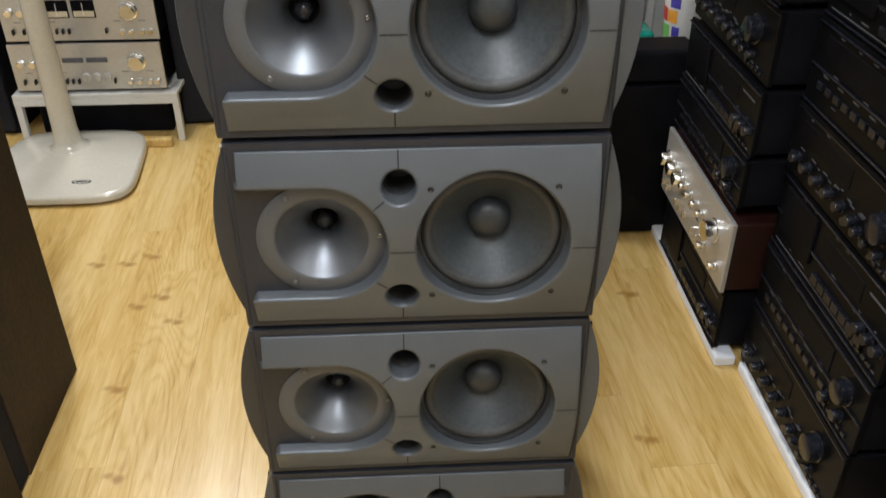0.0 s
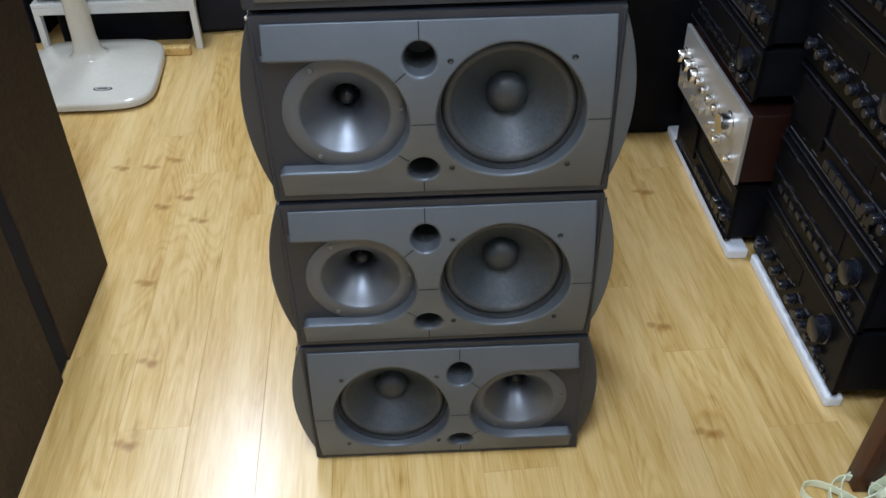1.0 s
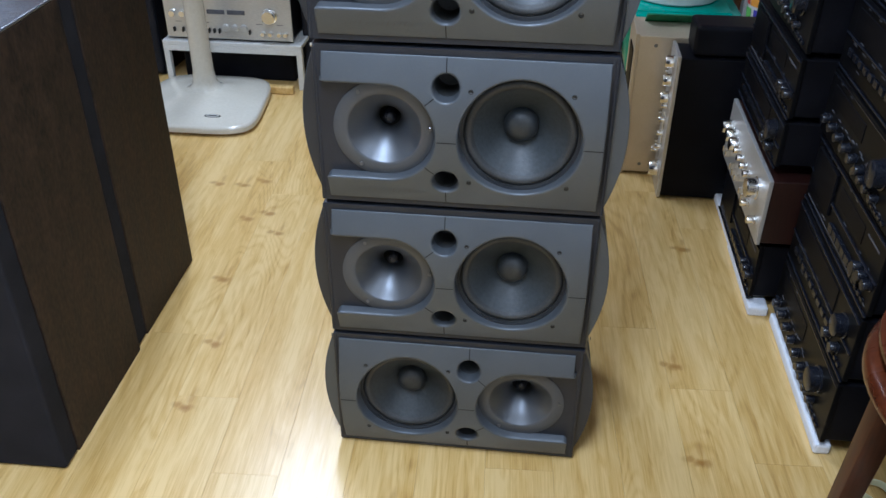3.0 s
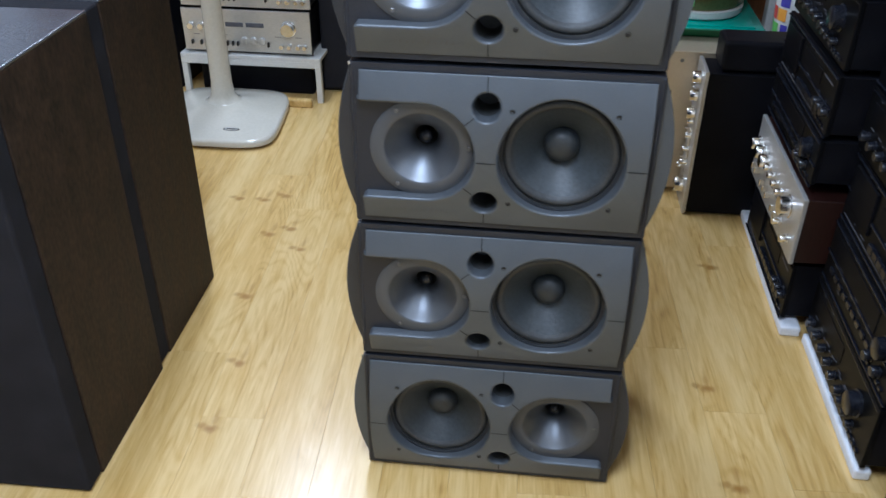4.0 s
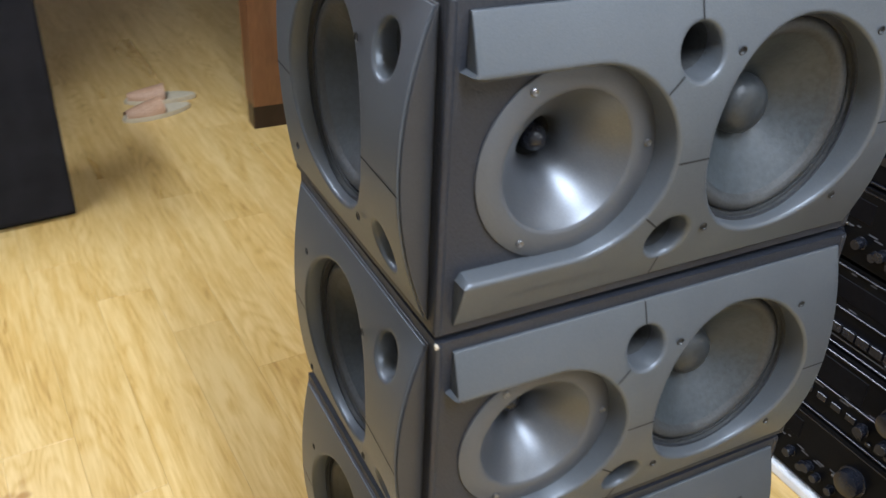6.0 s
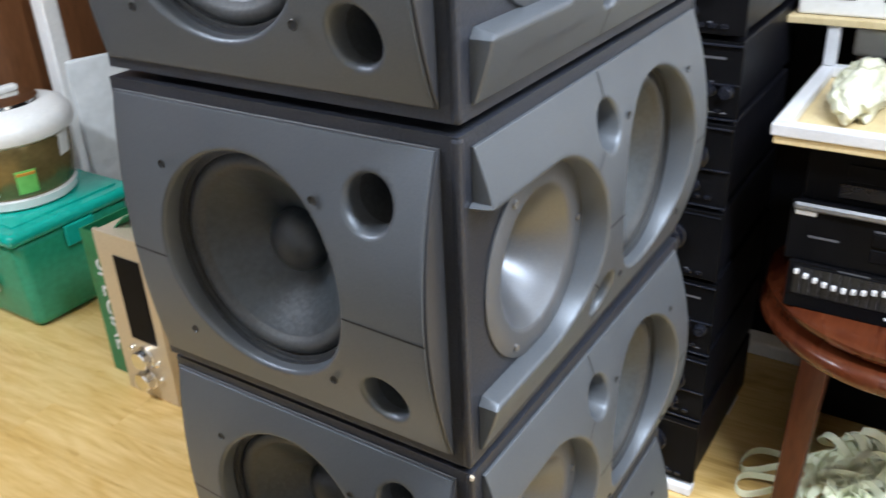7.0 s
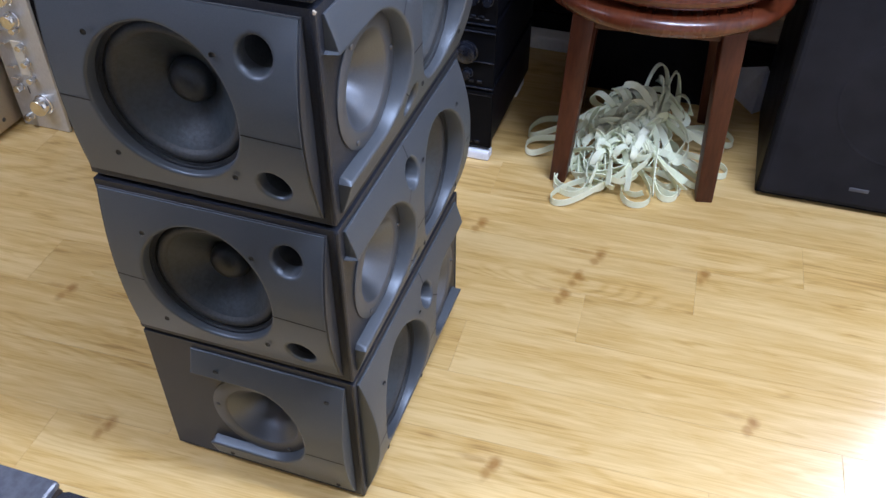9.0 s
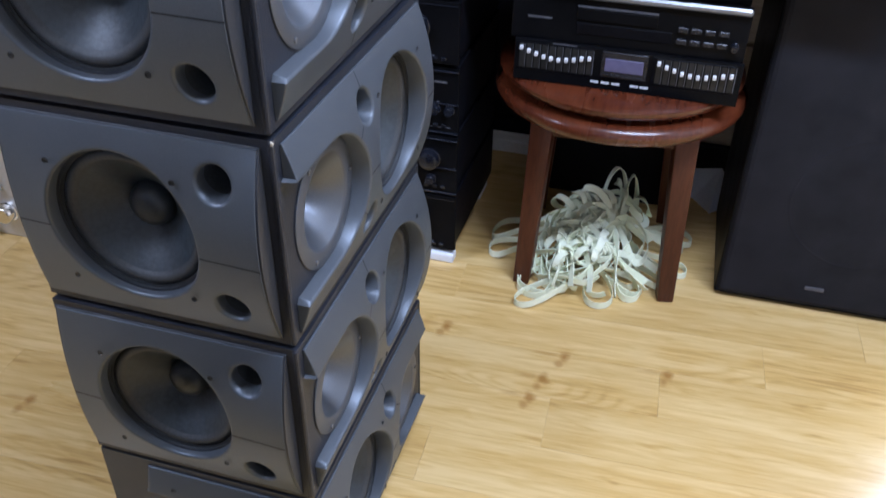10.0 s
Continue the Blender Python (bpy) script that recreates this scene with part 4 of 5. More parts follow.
# ---- decks on the stool ----
TOP = 0.5275
eq = component("graphic_equaliser", "black graphic equaliser with white sliders in curves", "equaliser", 0.460, 0.088, 0.26, FACEBLACK, SATINBLACK, False)
eq.matrix_basis = P(0.985, -0.280, TOP, 0, 0, EAST)
curve_l = (0.86, 0.74, 0.64, 0.55, 0.50, 0.48, 0.52, 0.57, 0.66, 0.70)
for side, u0 in (("l", -0.224), ("r", 0.058)):
    block("slider_panel", eq, u0 - 0.004, u0 + 0.158, 0.023, 0.083, 0.0012, GLASSBLACK, -0.002)
    for k, v in enumerate(curve_l):
        u = u0 + 0.006 + k * 0.0158
        slot = block("slider_slot", eq, u - 0.001, u + 0.009, 0.028, 0.080, 0.0022, SCREWHOLE, -0.002, 0)
        block("slider_track", eq, u + 0.0105, u + 0.012, 0.028, 0.080, 0.0022, DIMPRINT, -0.002, 0)
        block("slider", eq, u, u + 0.0072, 0.025 + 0.050 * v, 0.025 + 0.050 * v + 0.008, 0.010, PRINT, -0.002, 0.001)
block("display_frame", eq, -0.048, 0.046, 0.027, 0.083, 0.002, KNOBBLACK, -0.002)
block("display", eq, -0.040, 0.038, 0.041, 0.069, 0.003, LCD, -0.002, 0.001, "violet-grey display")
for k in range(7):
    block("button", eq, -0.040 + k * 0.0115, -0.040 + k * 0.0115 + 0.008, 0.030, 0.036, 0.005, KNOBBLACK, -0.002)
for u in (-0.066, -0.044, -0.022, 0.016, 0.036):
    block("lettering", eq, u, u + 0.017, 0.012, 0.0165, 0.0008, PRINT, -0.002, 0)
block("lettering", eq, -0.15, -0.10, 0.0840, 0.0865, 0.0008, DIMPRINT, -0.002, 0)

cd = component("disc_player", "black disc player with a bright silver top edge", "disc player", 0.468, 0.108, 0.30, FACEBLACK, SATINBLACK, False)
cd.matrix_basis = P(0.996, -0.272, TOP + 0.0885, 0, 0, EAST)
block("top_trim", cd, -0.230, 0.234, 0.094, 0.108, 0.008, TRIMGREY, -0.002, 0.004, "bright metal edge trim")
block("badge", cd, -0.226, -0.192, 0.084, 0.092, 0.002, PRINT, -0.002, 0.001)
block("disc_tray", cd, -0.10, 0.06, 0.050, 0.074, 0.003, FACEBLACK, -0.002)
block("trim_line", cd, -0.10, 0.06, 0.076, 0.079, 0.002, DIMPRINT, -0.002, 0)
block("display", cd, -0.10, 0.09, 0.020, 0.044, 0.0015, GLASSBLACK, -0.002)
for k in range(8):
    block("button", cd, 0.10 + (k % 4) * 0.026, 0.12 + (k % 4) * 0.026, 0.024 + (k // 4) * 0.024, 0.034 + (k // 4) * 0.024, 0.005, KNOBBLACK, -0.002)
block("lettering", cd, -0.20, -0.15, 0.044, 0.048, 0.0008, DIMPRINT, -0.002, 0)
knob(cd, 0.212, 0.030, 0.008, 0.016, KNOBBLACK, -0.002)

deck = component("tape_deck", "black tape deck with a cream sticker on its front", "tape deck", 0.45, 0.108, 0.30, FACEBLACK, SATINBLACK, False)
deck.matrix_basis = P(1.02, -0.275, TOP + 0.1970, 0, 0, EAST)
block("tape_slot", deck, -0.16, -0.03, 0.040, 0.070, 0.003, GLASSBLACK, -0.002)
block("red_mark", deck, -0.052, -0.034, 0.060, 0.068, 0.0036, RED, -0.002, 0)
block("display", deck, -0.005, 0.14, 0.038, 0.068, 0.002, GLASSBLACK, -0.002)
block("lower_flap", deck, -0.17, 0.16, 0.008, 0.034, 0.006, KNOBBLACK, -0.002, 0.003)
block("sticker", deck, -0.085, -0.030, 0.014, 0.029, 0.0068, CREAM, -0.002, 0, "cream paper sticker")

# ---- tray of odds and ends on the decks ----
TZ = TOP + 0.3055
tray = thing("wooden_tray", "pale plywood tray with aluminium rims, full of odds and ends", "tray", P(0, 0, 0))
part("board", box(0.955, 1.342, -0.80, 0.000, TZ, TZ + 0.014, 0.002), surface("pale_plywood", (0.55, 0.43, 0.22), (0.70, 0.57, 0.33), 0.5, 0, 60, 6, 0.08, 0.1, 0, (1, 4, 1)), tray)
for x0, x1, y0, y1 in ((0.950, 0.975, -0.805, 0.005), (1.320, 1.345, -0.805, 0.005), (0.976, 1.319, -0.020, 0.005), (0.976, 1.319, -0.805, -0.78)):
    part("rim", box(x0, x1, y0, y1, TZ + 0.0145, TZ + 0.036, 0.003), ALURIM, tray, "aluminium angle rim")
TZ += 0.0145


tagged(part("plastic_bag", lump(2, 0.13, 0.046, 0.045, 0.20, 4, 2.6), CLEARBAG, None, "", 25, P(1.165, -0.095, TZ)), "crumpled clear plastic bag of pale parts in the tray", "plastic bag")
file_tool = thing("metal_file", "dark worn metal bar lying across the tray rim", "metal bar", P(1.165, -0.178, TZ + 0.0245, 0, -2, 18))
part("bar", box(-0.262, 0.15, -0.019, 0.019, 0.0, 0.010, 0.002), surface("dark_steel", (0.06, 0.058, 0.055), (0.13, 0.125, 0.115), 0.4, 0.7, 200, 16, 0.1), file_tool)
part("yellow_mark", box(0.06, 0.085, -0.008, 0.006, 0.0095, 0.0112, 0.0), YELLOW, file_tool)
tagged(part("adapter", box(-0.035, 0.035, -0.028, 0.028, 0, 0.045, 0.005), SATINBLACK, None, "", None, P(1.055, -0.268, TZ, 0, 0, 12)), "small black plastic adapter in the tray", "adapter")
carton = thing("small_carton", "open black cardboard box with white print in the tray", "carton", P(1.122, -0.378, TZ, 0, 0, 2))
part("box_body", open_box(-0.09, 0.09, -0.066, 0.066, 0, 0.085, 0.003), SATINBLACK, carton)
flap = part("flap", box(-0.09, 0.09, -0.002, 0.002, 0, 0.075, 0.0), BLUE, carton, "blue and white printed flap")
flap.matrix_basis = P(0.0, 0.068, 0.083, -35, 0, 0)
flap_b = part("flap", box(0, 0.05, -0.066, 0.066, 0, 0.002), PRINT, carton, "white inner flap")
flap_b.matrix_basis = P(0.091, 0, 0.086, 0, -50, 0)
flap_c = part("flap", box(-0.0012, 0.0012, -0.064, 0.064, 0, 0.032), PRINT, carton, "white inner flap")
flap_c.matrix_basis = P(-0.0905, 0, 0.0855, 0, 38, 0)
for k in range(3):
    y0 = 0.045 - k * 0.036
    part("logo_shape", joined(box(-0.0922, -0.0904, y0 - 0.030, y0, 0.040, 0.045), box(-0.0922, -0.0904, y0 - 0.030, y0, 0.024, 0.029), box(-0.0922, -0.0904, y0 - 0.005, y0, 0.029, 0.040), box(-0.0922, -0.0904, y0 - 0.030, y0 - 0.025, 0.029, 0.040)), PRINT, carton)
for k in range(5):
    part("lettering", box(-0.0922, -0.0904, 0.050 - k * 0.022 - 0.016, 0.050 - k * 0.022, 0.058, 0.063), DIMPRINT, carton)
tagged(part("yellow_wrapper", lump(7, 0.034, 0.028, 0.026, 0.5), YELLOW, None, "", 25, P(1.14, -0.355, TZ + 0.045)), "crumpled yellow wrapper in the open carton", "wrapper")
tagged(part("cream_carton", box(-0.06, 0.06, -0.09, 0.09, 0, 0.10, 0.003), CREAM, None, "", None, P(1.25, -0.62, TZ)), "cream box at the back of the tray", "carton")


def ribbon(points, width, thick=0.0016, wobble=None):
    """A flat tape along a closed or open line of points."""
    bm = bmesh.new()
    prev = None
    n_ = len(points)
    for k, p in enumerate(points):
        a, b = points[max(0, k - 1)], points[min(n_ - 1, k + 1)]
        along = (b - a).normalized()
        side = Vector((0, 0, 1)) * (wobble[k] if wobble else 1) + along.cross(Vector((0, 0, 1))) * (1 - (wobble[k] if wobble else 1))
        side = (side - along * side.dot(along)).normalized() * width / 2
        off = along.cross(side).normalized() * thick / 2
        row = [bm.verts.new(p + side + off), bm.verts.new(p - side + off), bm.verts.new(p - side - off), bm.verts.new(p + side - off)]
        if prev:
            for j in range(4):
                bm.faces.new((prev[j], prev[(j + 1) % 4], row[(j + 1) % 4], row[j]))
        prev = row
    return bm


cable = ribbon([Vector((1.05 + 0.02 * math.sin(k * 0.5), -0.20 - 0.012 * k, TZ + 0.030 + 0.025 * math.sin(k * 0.35))) for k in range(10)], 0.007, 0.007)
tagged(part("black_cable", cable, SATINBLACK), "short black cable lying in the tray", "cable")

# ---- heap of pale webbing under the stool ----
rnd = random.Random(11)
HX, HY, HR, HT = 1.085, -0.250, 0.185, 0.105
strips = []


def mound(x, y):
    """Height of the heap over the floor."""
    return 0.010 + HT * max(0.0, 1 - ((x - HX) ** 2 + (y - HY) ** 2) / HR ** 2)


def teardrop(bx, by, tx, ty, w, z0, twist=0.95, width=0.0165):
    """A loop of tape that runs from the heap to a tip and back."""
    dx, dy = tx - bx, ty - by
    ln_ = math.hypot(dx, dy)
    nx, ny = -dy / ln_, dx / ln_
    line = []
    for j in range(37):
        q = 0.03 + 0.94 * j / 36
        k_, l_ = math.sin(math.pi * q) ** 0.8, math.sin(2 * math.pi * q) * math.sin(math.pi * q) ** 0.5
        line.append(Vector((bx + dx * k_ + nx * w * l_, by + dy * k_ + ny * w * l_, 0.0095 + z0 * (1 - k_) + 0.012 * (j / 36) * (1 - k_))))
    strips.append(ribbon(line, width, 0.0018, [twist] * 37))


# slack rings of tape that lie round the nest, on edge, each dipping towards the room
for k in range(34):
    ang, out = rnd.uniform(0, 2 * math.pi), math.sqrt(rnd.random())
    cx, cy = 1.060 + 0.070 * out * math.cos(ang), -0.240 + 0.085 * out * math.sin(ang)
    ra, ph, sweep = 0.034 + 0.060 * (k / 33) + rnd.uniform(-0.008, 0.014), rnd.uniform(0, 6.28), rnd.uniform(2.4, 5.8)
    squash, tw, lift = rnd.uniform(0.45, 1.0), rnd.uniform(0.55, 1.05), rnd.uniform(-0.012, 0.030) - 0.015 * (k / 33)
    line, wob = [], []
    for j in range(41):
        t_ = ph + sweep * j / 40
        dx, dy = ra * squash * math.cos(t_) * (1 + 0.25 * math.sin(2 * t_ + ph)), ra * math.sin(t_) * (1 + 0.15 * math.cos(3 * t_))
        x, y = cx + dx * math.cos(ang) - dy * math.sin(ang), cy + dx * math.sin(ang) + dy * math.cos(ang)
        line.append(Vector((x, y, max(0.0095, mound(x, y) + lift + 0.22 * (x - 1.055) + 0.008 * math.sin(3 * t_)))))
        wob.append(min(1.0, max(0.0, tw + 0.2 * math.sin(1.1 * t_ + ph))))
    strips.append(ribbon(line, 0.0165, 0.0018, wob))
# small tight curls packed in the middle, turned this way and that
for k in range(34):
    ang, out = rnd.uniform(0, 2 * math.pi), math.sqrt(rnd.random())
    x0, y0 = 1.025 + 0.050 * out * math.cos(ang), -0.232 + 0.062 * out * math.sin(ang)
    r_, d_, lean, flat_ = rnd.uniform(0.012, 0.026), rnd.uniform(-1.4, 1.4) + math.pi, rnd.uniform(-0.9, 0.9), rnd.uniform(0.0, 0.5)
    z0 = mound(x0, y0) + 0.002 + rnd.uniform(-0.018, 0.010)
    line = []
    for j in range(17):
        t_ = 3.9 * j / 16 - 0.6
        u_, v_ = r_ * math.sin(t_), r_ * math.cos(t_)
        line.append(Vector((x0 + u_ * math.cos(d_) - 0.01 * math.sin(d_) * j / 16, y0 + u_ * math.sin(d_) + lean * 0.012 * j / 16, max(0.0095, z0 + v_))))
    strips.append(ribbon(line, 0.0165, 0.0018, [flat_] * 17))
# folded lengths that spread from the pinched middle of the hank, away from the room and along the wall
for k in range(25):
    ang = rnd.uniform(-1.8, 1.3)
    reach = rnd.uniform(0.05, 0.13) + (0.05 if ang < -0.9 else 0.0)
    rise, droop, half = rnd.uniform(0.0, 0.055), rnd.uniform(-0.06, 0.04) + (0.045 if abs(ang) > 0.9 else 0.0), rnd.uniform(0.004, 0.034)
    bend, roll_, x0, y0 = rnd.uniform(-1.2, 1.2), rnd.uniform(0.0, 1.0), 1.11 + rnd.uniform(-0.03, 0.03), -0.262 + rnd.uniform(-0.045, 0.045)
    line, wob = [], []
    for j in range(33):
        q = j / 32
        far_, side_ = math.sin(math.pi * q) ** 0.75, math.sin(2 * math.pi * q)
        a2 = ang + bend * far_
        x = x0 + reach * far_ * math.cos(a2) - half * side_ * math.sin(a2)
        y = y0 + reach * far_ * math.sin(a2) + half * side_ * math.cos(a2)
        line.append(Vector((x, y, max(0.0095, 0.108 + rise * math.sin(math.pi * far_) - droop * far_ * far_ + 0.010 * side_))))
        wob.append(min(1.0, max(0.0, roll_ + 0.3 * math.sin(5 * q + k))))
    strips.append(ribbon(line, 0.0165, 0.0018, wob))
# lengths that wander over the heap from side to side
for k in range(9):
    a0, bow, phase = rnd.uniform(0, 2 * math.pi), rnd.uniform(0.02, 0.06), rnd.uniform(0, 6.28)
    line, wob = [], []
    for j in range(37):
        q = j / 36 * 2 - 1
        side_ = bow * math.sin(2.6 * q + phase)
        x, y = 1.07 + 0.15 * q * math.cos(a0) - side_ * math.sin(a0), -0.25 + 0.17 * q * math.sin(a0) + side_ * math.cos(a0)
        line.append(Vector((x, y, max(0.0095, mound(x, y) + 0.014 + 0.20 * (x - 1.06) * (1 - q * q) + 0.006 * math.sin(7 * q + phase)))))
        wob.append(0.75 + 0.25 * math.sin(3 * q + phase))
    strips.append(ribbon(line, 0.0165, 0.0018, wob))
# a few loops that stand up behind
for x0, y0, h_, w_, d_ in ((1.21, -0.285, 0.120, 0.030, 1.9), (1.22, -0.325, 0.100, 0.016, 1.4), (1.19, -0.235, 0.060, 0.026, 2.2), (1.20, -0.350, 0.050, 0.030, 1.2), (1.17, -0.190, 0.045, 0.030, 2.6)):
    line = [Vector((x0 + w_ * math.cos(math.pi * j / 20) * math.cos(d_) + 0.02 * j / 20, y0 + w_ * math.cos(math.pi * j / 20) * math.sin(d_), 0.095 + h_ * math.sin(math.pi * j / 20))) for j in range(21)]
    strips.append(ribbon(line, 0.0165, 0.0018, [0.15] * 21))
# loops thrown out on the floor
teardrop(1.05, -0.30, 0.872, -0.112, 0.030, 0.03)
teardrop(1.06, -0.20, 0.915, -0.125, 0.045, 0.03)
teardrop(1.06, -0.18, 0.930, -0.135, 0.055, 0.05)
teardrop(1.06, -0.24, 0.955, -0.170, 0.050, 0.07)
teardrop(1.10, -0.25, 0.918, -0.305, 0.040, 0.05)
teardrop(1.05, -0.22, 1.000, -0.392, 0.034, 0.04)
teardrop(1.10, -0.30, 0.965, -0.375, 0.030, 0.05)
teardrop(1.12, -0.27, 1.020, -0.375, 0.040, 0.04)
teardrop(1.14, -0.30, 1.110, -0.492, 0.030, 0.03)
teardrop(1.18, -0.30, 1.270, -0.492, 0.045, 0.05)
teardrop(1.18, -0.33, 1.225, -0.475, 0.035, 0.06)
teardrop(1.10, -0.13, 1.065, 0.000, 0.035, 0.03)
teardrop(1.14, -0.13, 1.150, 0.010, 0.045, 0.06)
teardrop(1.10, -0.26, 1.040, -0.440, 0.022, 0.05)
tagged(part("webbing_heap", joined(*strips), TAPE, None, "", 60), "tangled heap of pale green flat webbing under the stool", "webbing", "", "stuff")

# ---- big cloth speaker beside the stool ----
big = cloth_speaker("floor_speaker", "large black speaker with cloth grille beside the stool", 0.52, 0.86, 0.42, P(1.058, -0.822, 0, 0, 0, EAST + 1.2), 0.016)
part("badge", box(-0.066, -0.024, -0.002, 0.001, 0.063, 0.072, 0.001), DIMPRINT, big, "small silver badge")
part("cone_ring", moved(lathe([(0.152, 0.0), (0.160, 0.0010), (0.168, 0.0)], 56, "y-"), 0.01, 0.0004, 0.30), GRILLE, big)
bm = bmesh.new()
pa, pb, pc, pd, pe, pf = (bm.verts.new(c) for c in ((1.489, -0.485, 0.003), (1.42, -0.534, 0.003), (1.46, -0.545, 0.127), (1.50, -0.61, 0.003), (1.53, -0.40, 0.004), (1.60, -0.47, 0.035)))
bm.faces.new((pa, pb, pc))
bm.faces.new((pb, pd, pc))
bm.faces.new((pe, pa, pf))
bm.faces.new((pa, pc, pf))
bmesh.ops.solidify(bm, geom=bm.faces[:], thickness=0.0012)
tagged(part("folded_paper", bm, PAPER), "folded sheet of white paper standing on the floor", "paper")
sock = thing("wall_socket", "beige wall socket plate with dark holes", "socket", P(1.676, -0.56, 0.16))
part("socket_plate", box(-0.006, 0.0, -0.05, 0.05, 0, 0.09, 0.003), BEIGE, sock)
for dy in (-0.014, 0.014):
    part("socket_hole", moved(lathe([(0.004, 0.0), (0.004, 0.002), (0, 0.002)], 12, "x-"), -0.006, dy, 0.045), BLACKHOLE, sock)
high_shelf = thing("upper_shelf", "pale plywood shelf on aluminium posts above the tray", "shelf", P(0, 0, 0))
part("board", box(1.315, 1.655, -0.80, 0.078, 0.946, 0.960, 0.002), bpy.data.materials["pale_plywood"], high_shelf)
for y in (-0.795, -0.019):
    part("post", box(1.3205, 1.3445, y, y + 0.022, TZ + 0.022, 0.9455, 0.002), ALURIM, high_shelf, "aluminium post")
organiser = thing("parts_organiser", "white plastic organiser with small dark drawers on the shelf", "organiser", P(0, 0, 0))
part("case", box(1.335, 1.60, -0.72, 0.065, 0.9605, 1.075, 0.005), WHITEPLASTIC, organiser)
for k in range(9):
    part("drawer_slot", box(1.3335, 1.3355, -0.66 + k * 0.078, -0.63 + k * 0.078, 0.992, 1.003), KNOBBLACK, organiser)
tagged(part("grey_case", box(1.40, 1.62, -0.34, -0.035, TZ + 0.024, 0.925, 0.008, 3), GREYFILM), "grey case lying behind the tray under the shelf", "case")
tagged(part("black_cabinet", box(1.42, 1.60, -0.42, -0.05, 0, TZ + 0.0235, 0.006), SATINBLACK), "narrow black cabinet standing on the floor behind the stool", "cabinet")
# added sheet that blacks out the boards where the gap looks dark
tagged(part("dark_wall_cover", box(1.655, 1.6765, -0.01, 1.45, 0.095, 1.75, 0.003), SATINBLACK), "black sheet added over the wall for the dark behind the stacked units", "panel", "", "structure")
strip_ = thing("power_strip", "white power strip on the floor by the wall", "power strip", P(1.62, 0.04, 0.0))
part("strip_body", box(-0.03, 0.03, -0.15, 0.12, 0.0, 0.042, 0.006), WHITEPLASTIC, strip_)

# ---- gear and kitchen things at the back right ----
gold = component("champagne_amplifier", "champagne gold amplifier standing on its side on the floor", "amplifier", 0.47, 0.186, 0.30, CHAMPAGNE, CHAMPAGNE, False)
y = -0.002
block("display", gold, -0.178, 0.060, 0.060, 0.155, 0.003, GLASSBLACK, y, 0.002, "dark display window")
for u in (0.108, 0.176):
    knob(gold, u, 0.098 if u < 0.15 else 0.090, 0.028, 0.028, CHROME, y)
for k in range(5):
    knob(gold, 0.092 + k * 0.024, 0.142 if k % 2 else 0.052, 0.007, 0.010, CHROME, y)
for k in range(12):
    part("vent_slot", box(-0.13 + k * 0.022, -0.13 + k * 0.022 + 0.014, 0.20, 0.29, 0.1835, 0.1855), BLACKHOLE, gold)
for u in (-0.2, 0.2):
    part("screw", moved(lathe([(0.006, 0), (0.005, 0.002), (0, 0.002)], 14), u, 0.06, 0.1832), SCREW, gold)
gold.matrix_basis = P(0.655, 1.482, 0.237, 0, 0, EAST) @ Matrix.Rotation(radians(90), 4, "Y")
side_amp = silver_amp("silver_amplifier", "silver amplifier with black case standing on its side", 0.46, 0.150, 0.30, False, 0.024)
block("dial", side_amp, -0.02, 0.075, 0.060, 0.092, 0.002, BEIGE, -0.002, 0.001, "tan dial window")
side_amp.matrix_basis = P(0.762, 1.292, 0.232, 0, 0, EAST) @ Matrix.Rotation(radians(90), 4, "Y")

green = thing("green_carton", "open green cardboard box with white lettering on the floor", "carton", P(0.69, 1.540, 0))
part("box_body", open_box(0, 0.16, -0.054, 0.054, 0, 0.43, 0.004), GREENCARD, green)
lid = part("flap", box(0.0, 0.16, 0.0, 0.004, 0, 0.11), GREENCARD, green)
lid.matrix_basis = P(0, -0.054, 0.4305, 51, 0, 0)
for k in range(4):
    mark = part("printed_mark", box(0.03 + k * 0.026, 0.048 + k * 0.026, 0.0041, 0.005, 0.035, 0.07), LABELGREEN, green)
    mark.matrix_basis = P(0, -0.054, 0.4305, 51, 0, 0)
word = bpy.data.curves.new("lettering", "FONT")
word.body, word.size, word.extrude = "SPECIAL", 0.078 * U, 0.0006
word.align_x, word.align_y = "CENTER", "CENTER"
word.materials.append(PRINT)
letters = new("lettering", word)
letters.parent = green
letters.matrix_basis = P(-0.0008, -0.006, 0.215) @ Matrix(((0, 0, -1, 0), (0, -1, 0, 0), (-1, 0, 0, 0), (0, 0, 0, 1)))

tub = thing("snack_tub", "white plastic tub with a bright printed label", "tub", P(1.088, 1.545, 0.3955))
part("tub_wall", lathe([(0, 0), (0.060, 0), (0.0625, 0.004), (0.079, 0.235), (0.083, 0.237), (0.083, 0.247), (0.076, 0.247), (0.060, 0.01), (0, 0.01)], 40), WHITEPLASTIC, tub, "", 40)
for z0, z1, mat_, a0, a1 in ((0.19, 0.225, YELLOW, 140, 238), (0.11, 0.15, RED, 150, 196), (0.155, 0.185, BLUE, 205, 232), (0.06, 0.10, LABELGREEN, 160, 205), (0.07, 0.10, BLUE, 214, 234), (0.11, 0.148, ORANGE, 199, 226)):
    bm = bmesh.new()
    prev = None
    for k in range(13):
        a = radians(a0 + (a1 - a0) * k / 12)
        row = [bm.verts.new(((0.0640 + 0.0165 * z / 0.235) * math.cos(a), (0.0640 + 0.0165 * z / 0.235) * math.sin(a), z)) for z in (z0, z1)]
        if prev:
            bm.faces.new((prev[0], row[0], row[1], prev[1]))
        prev = row
    part("printed_patch", bm, mat_, tub)

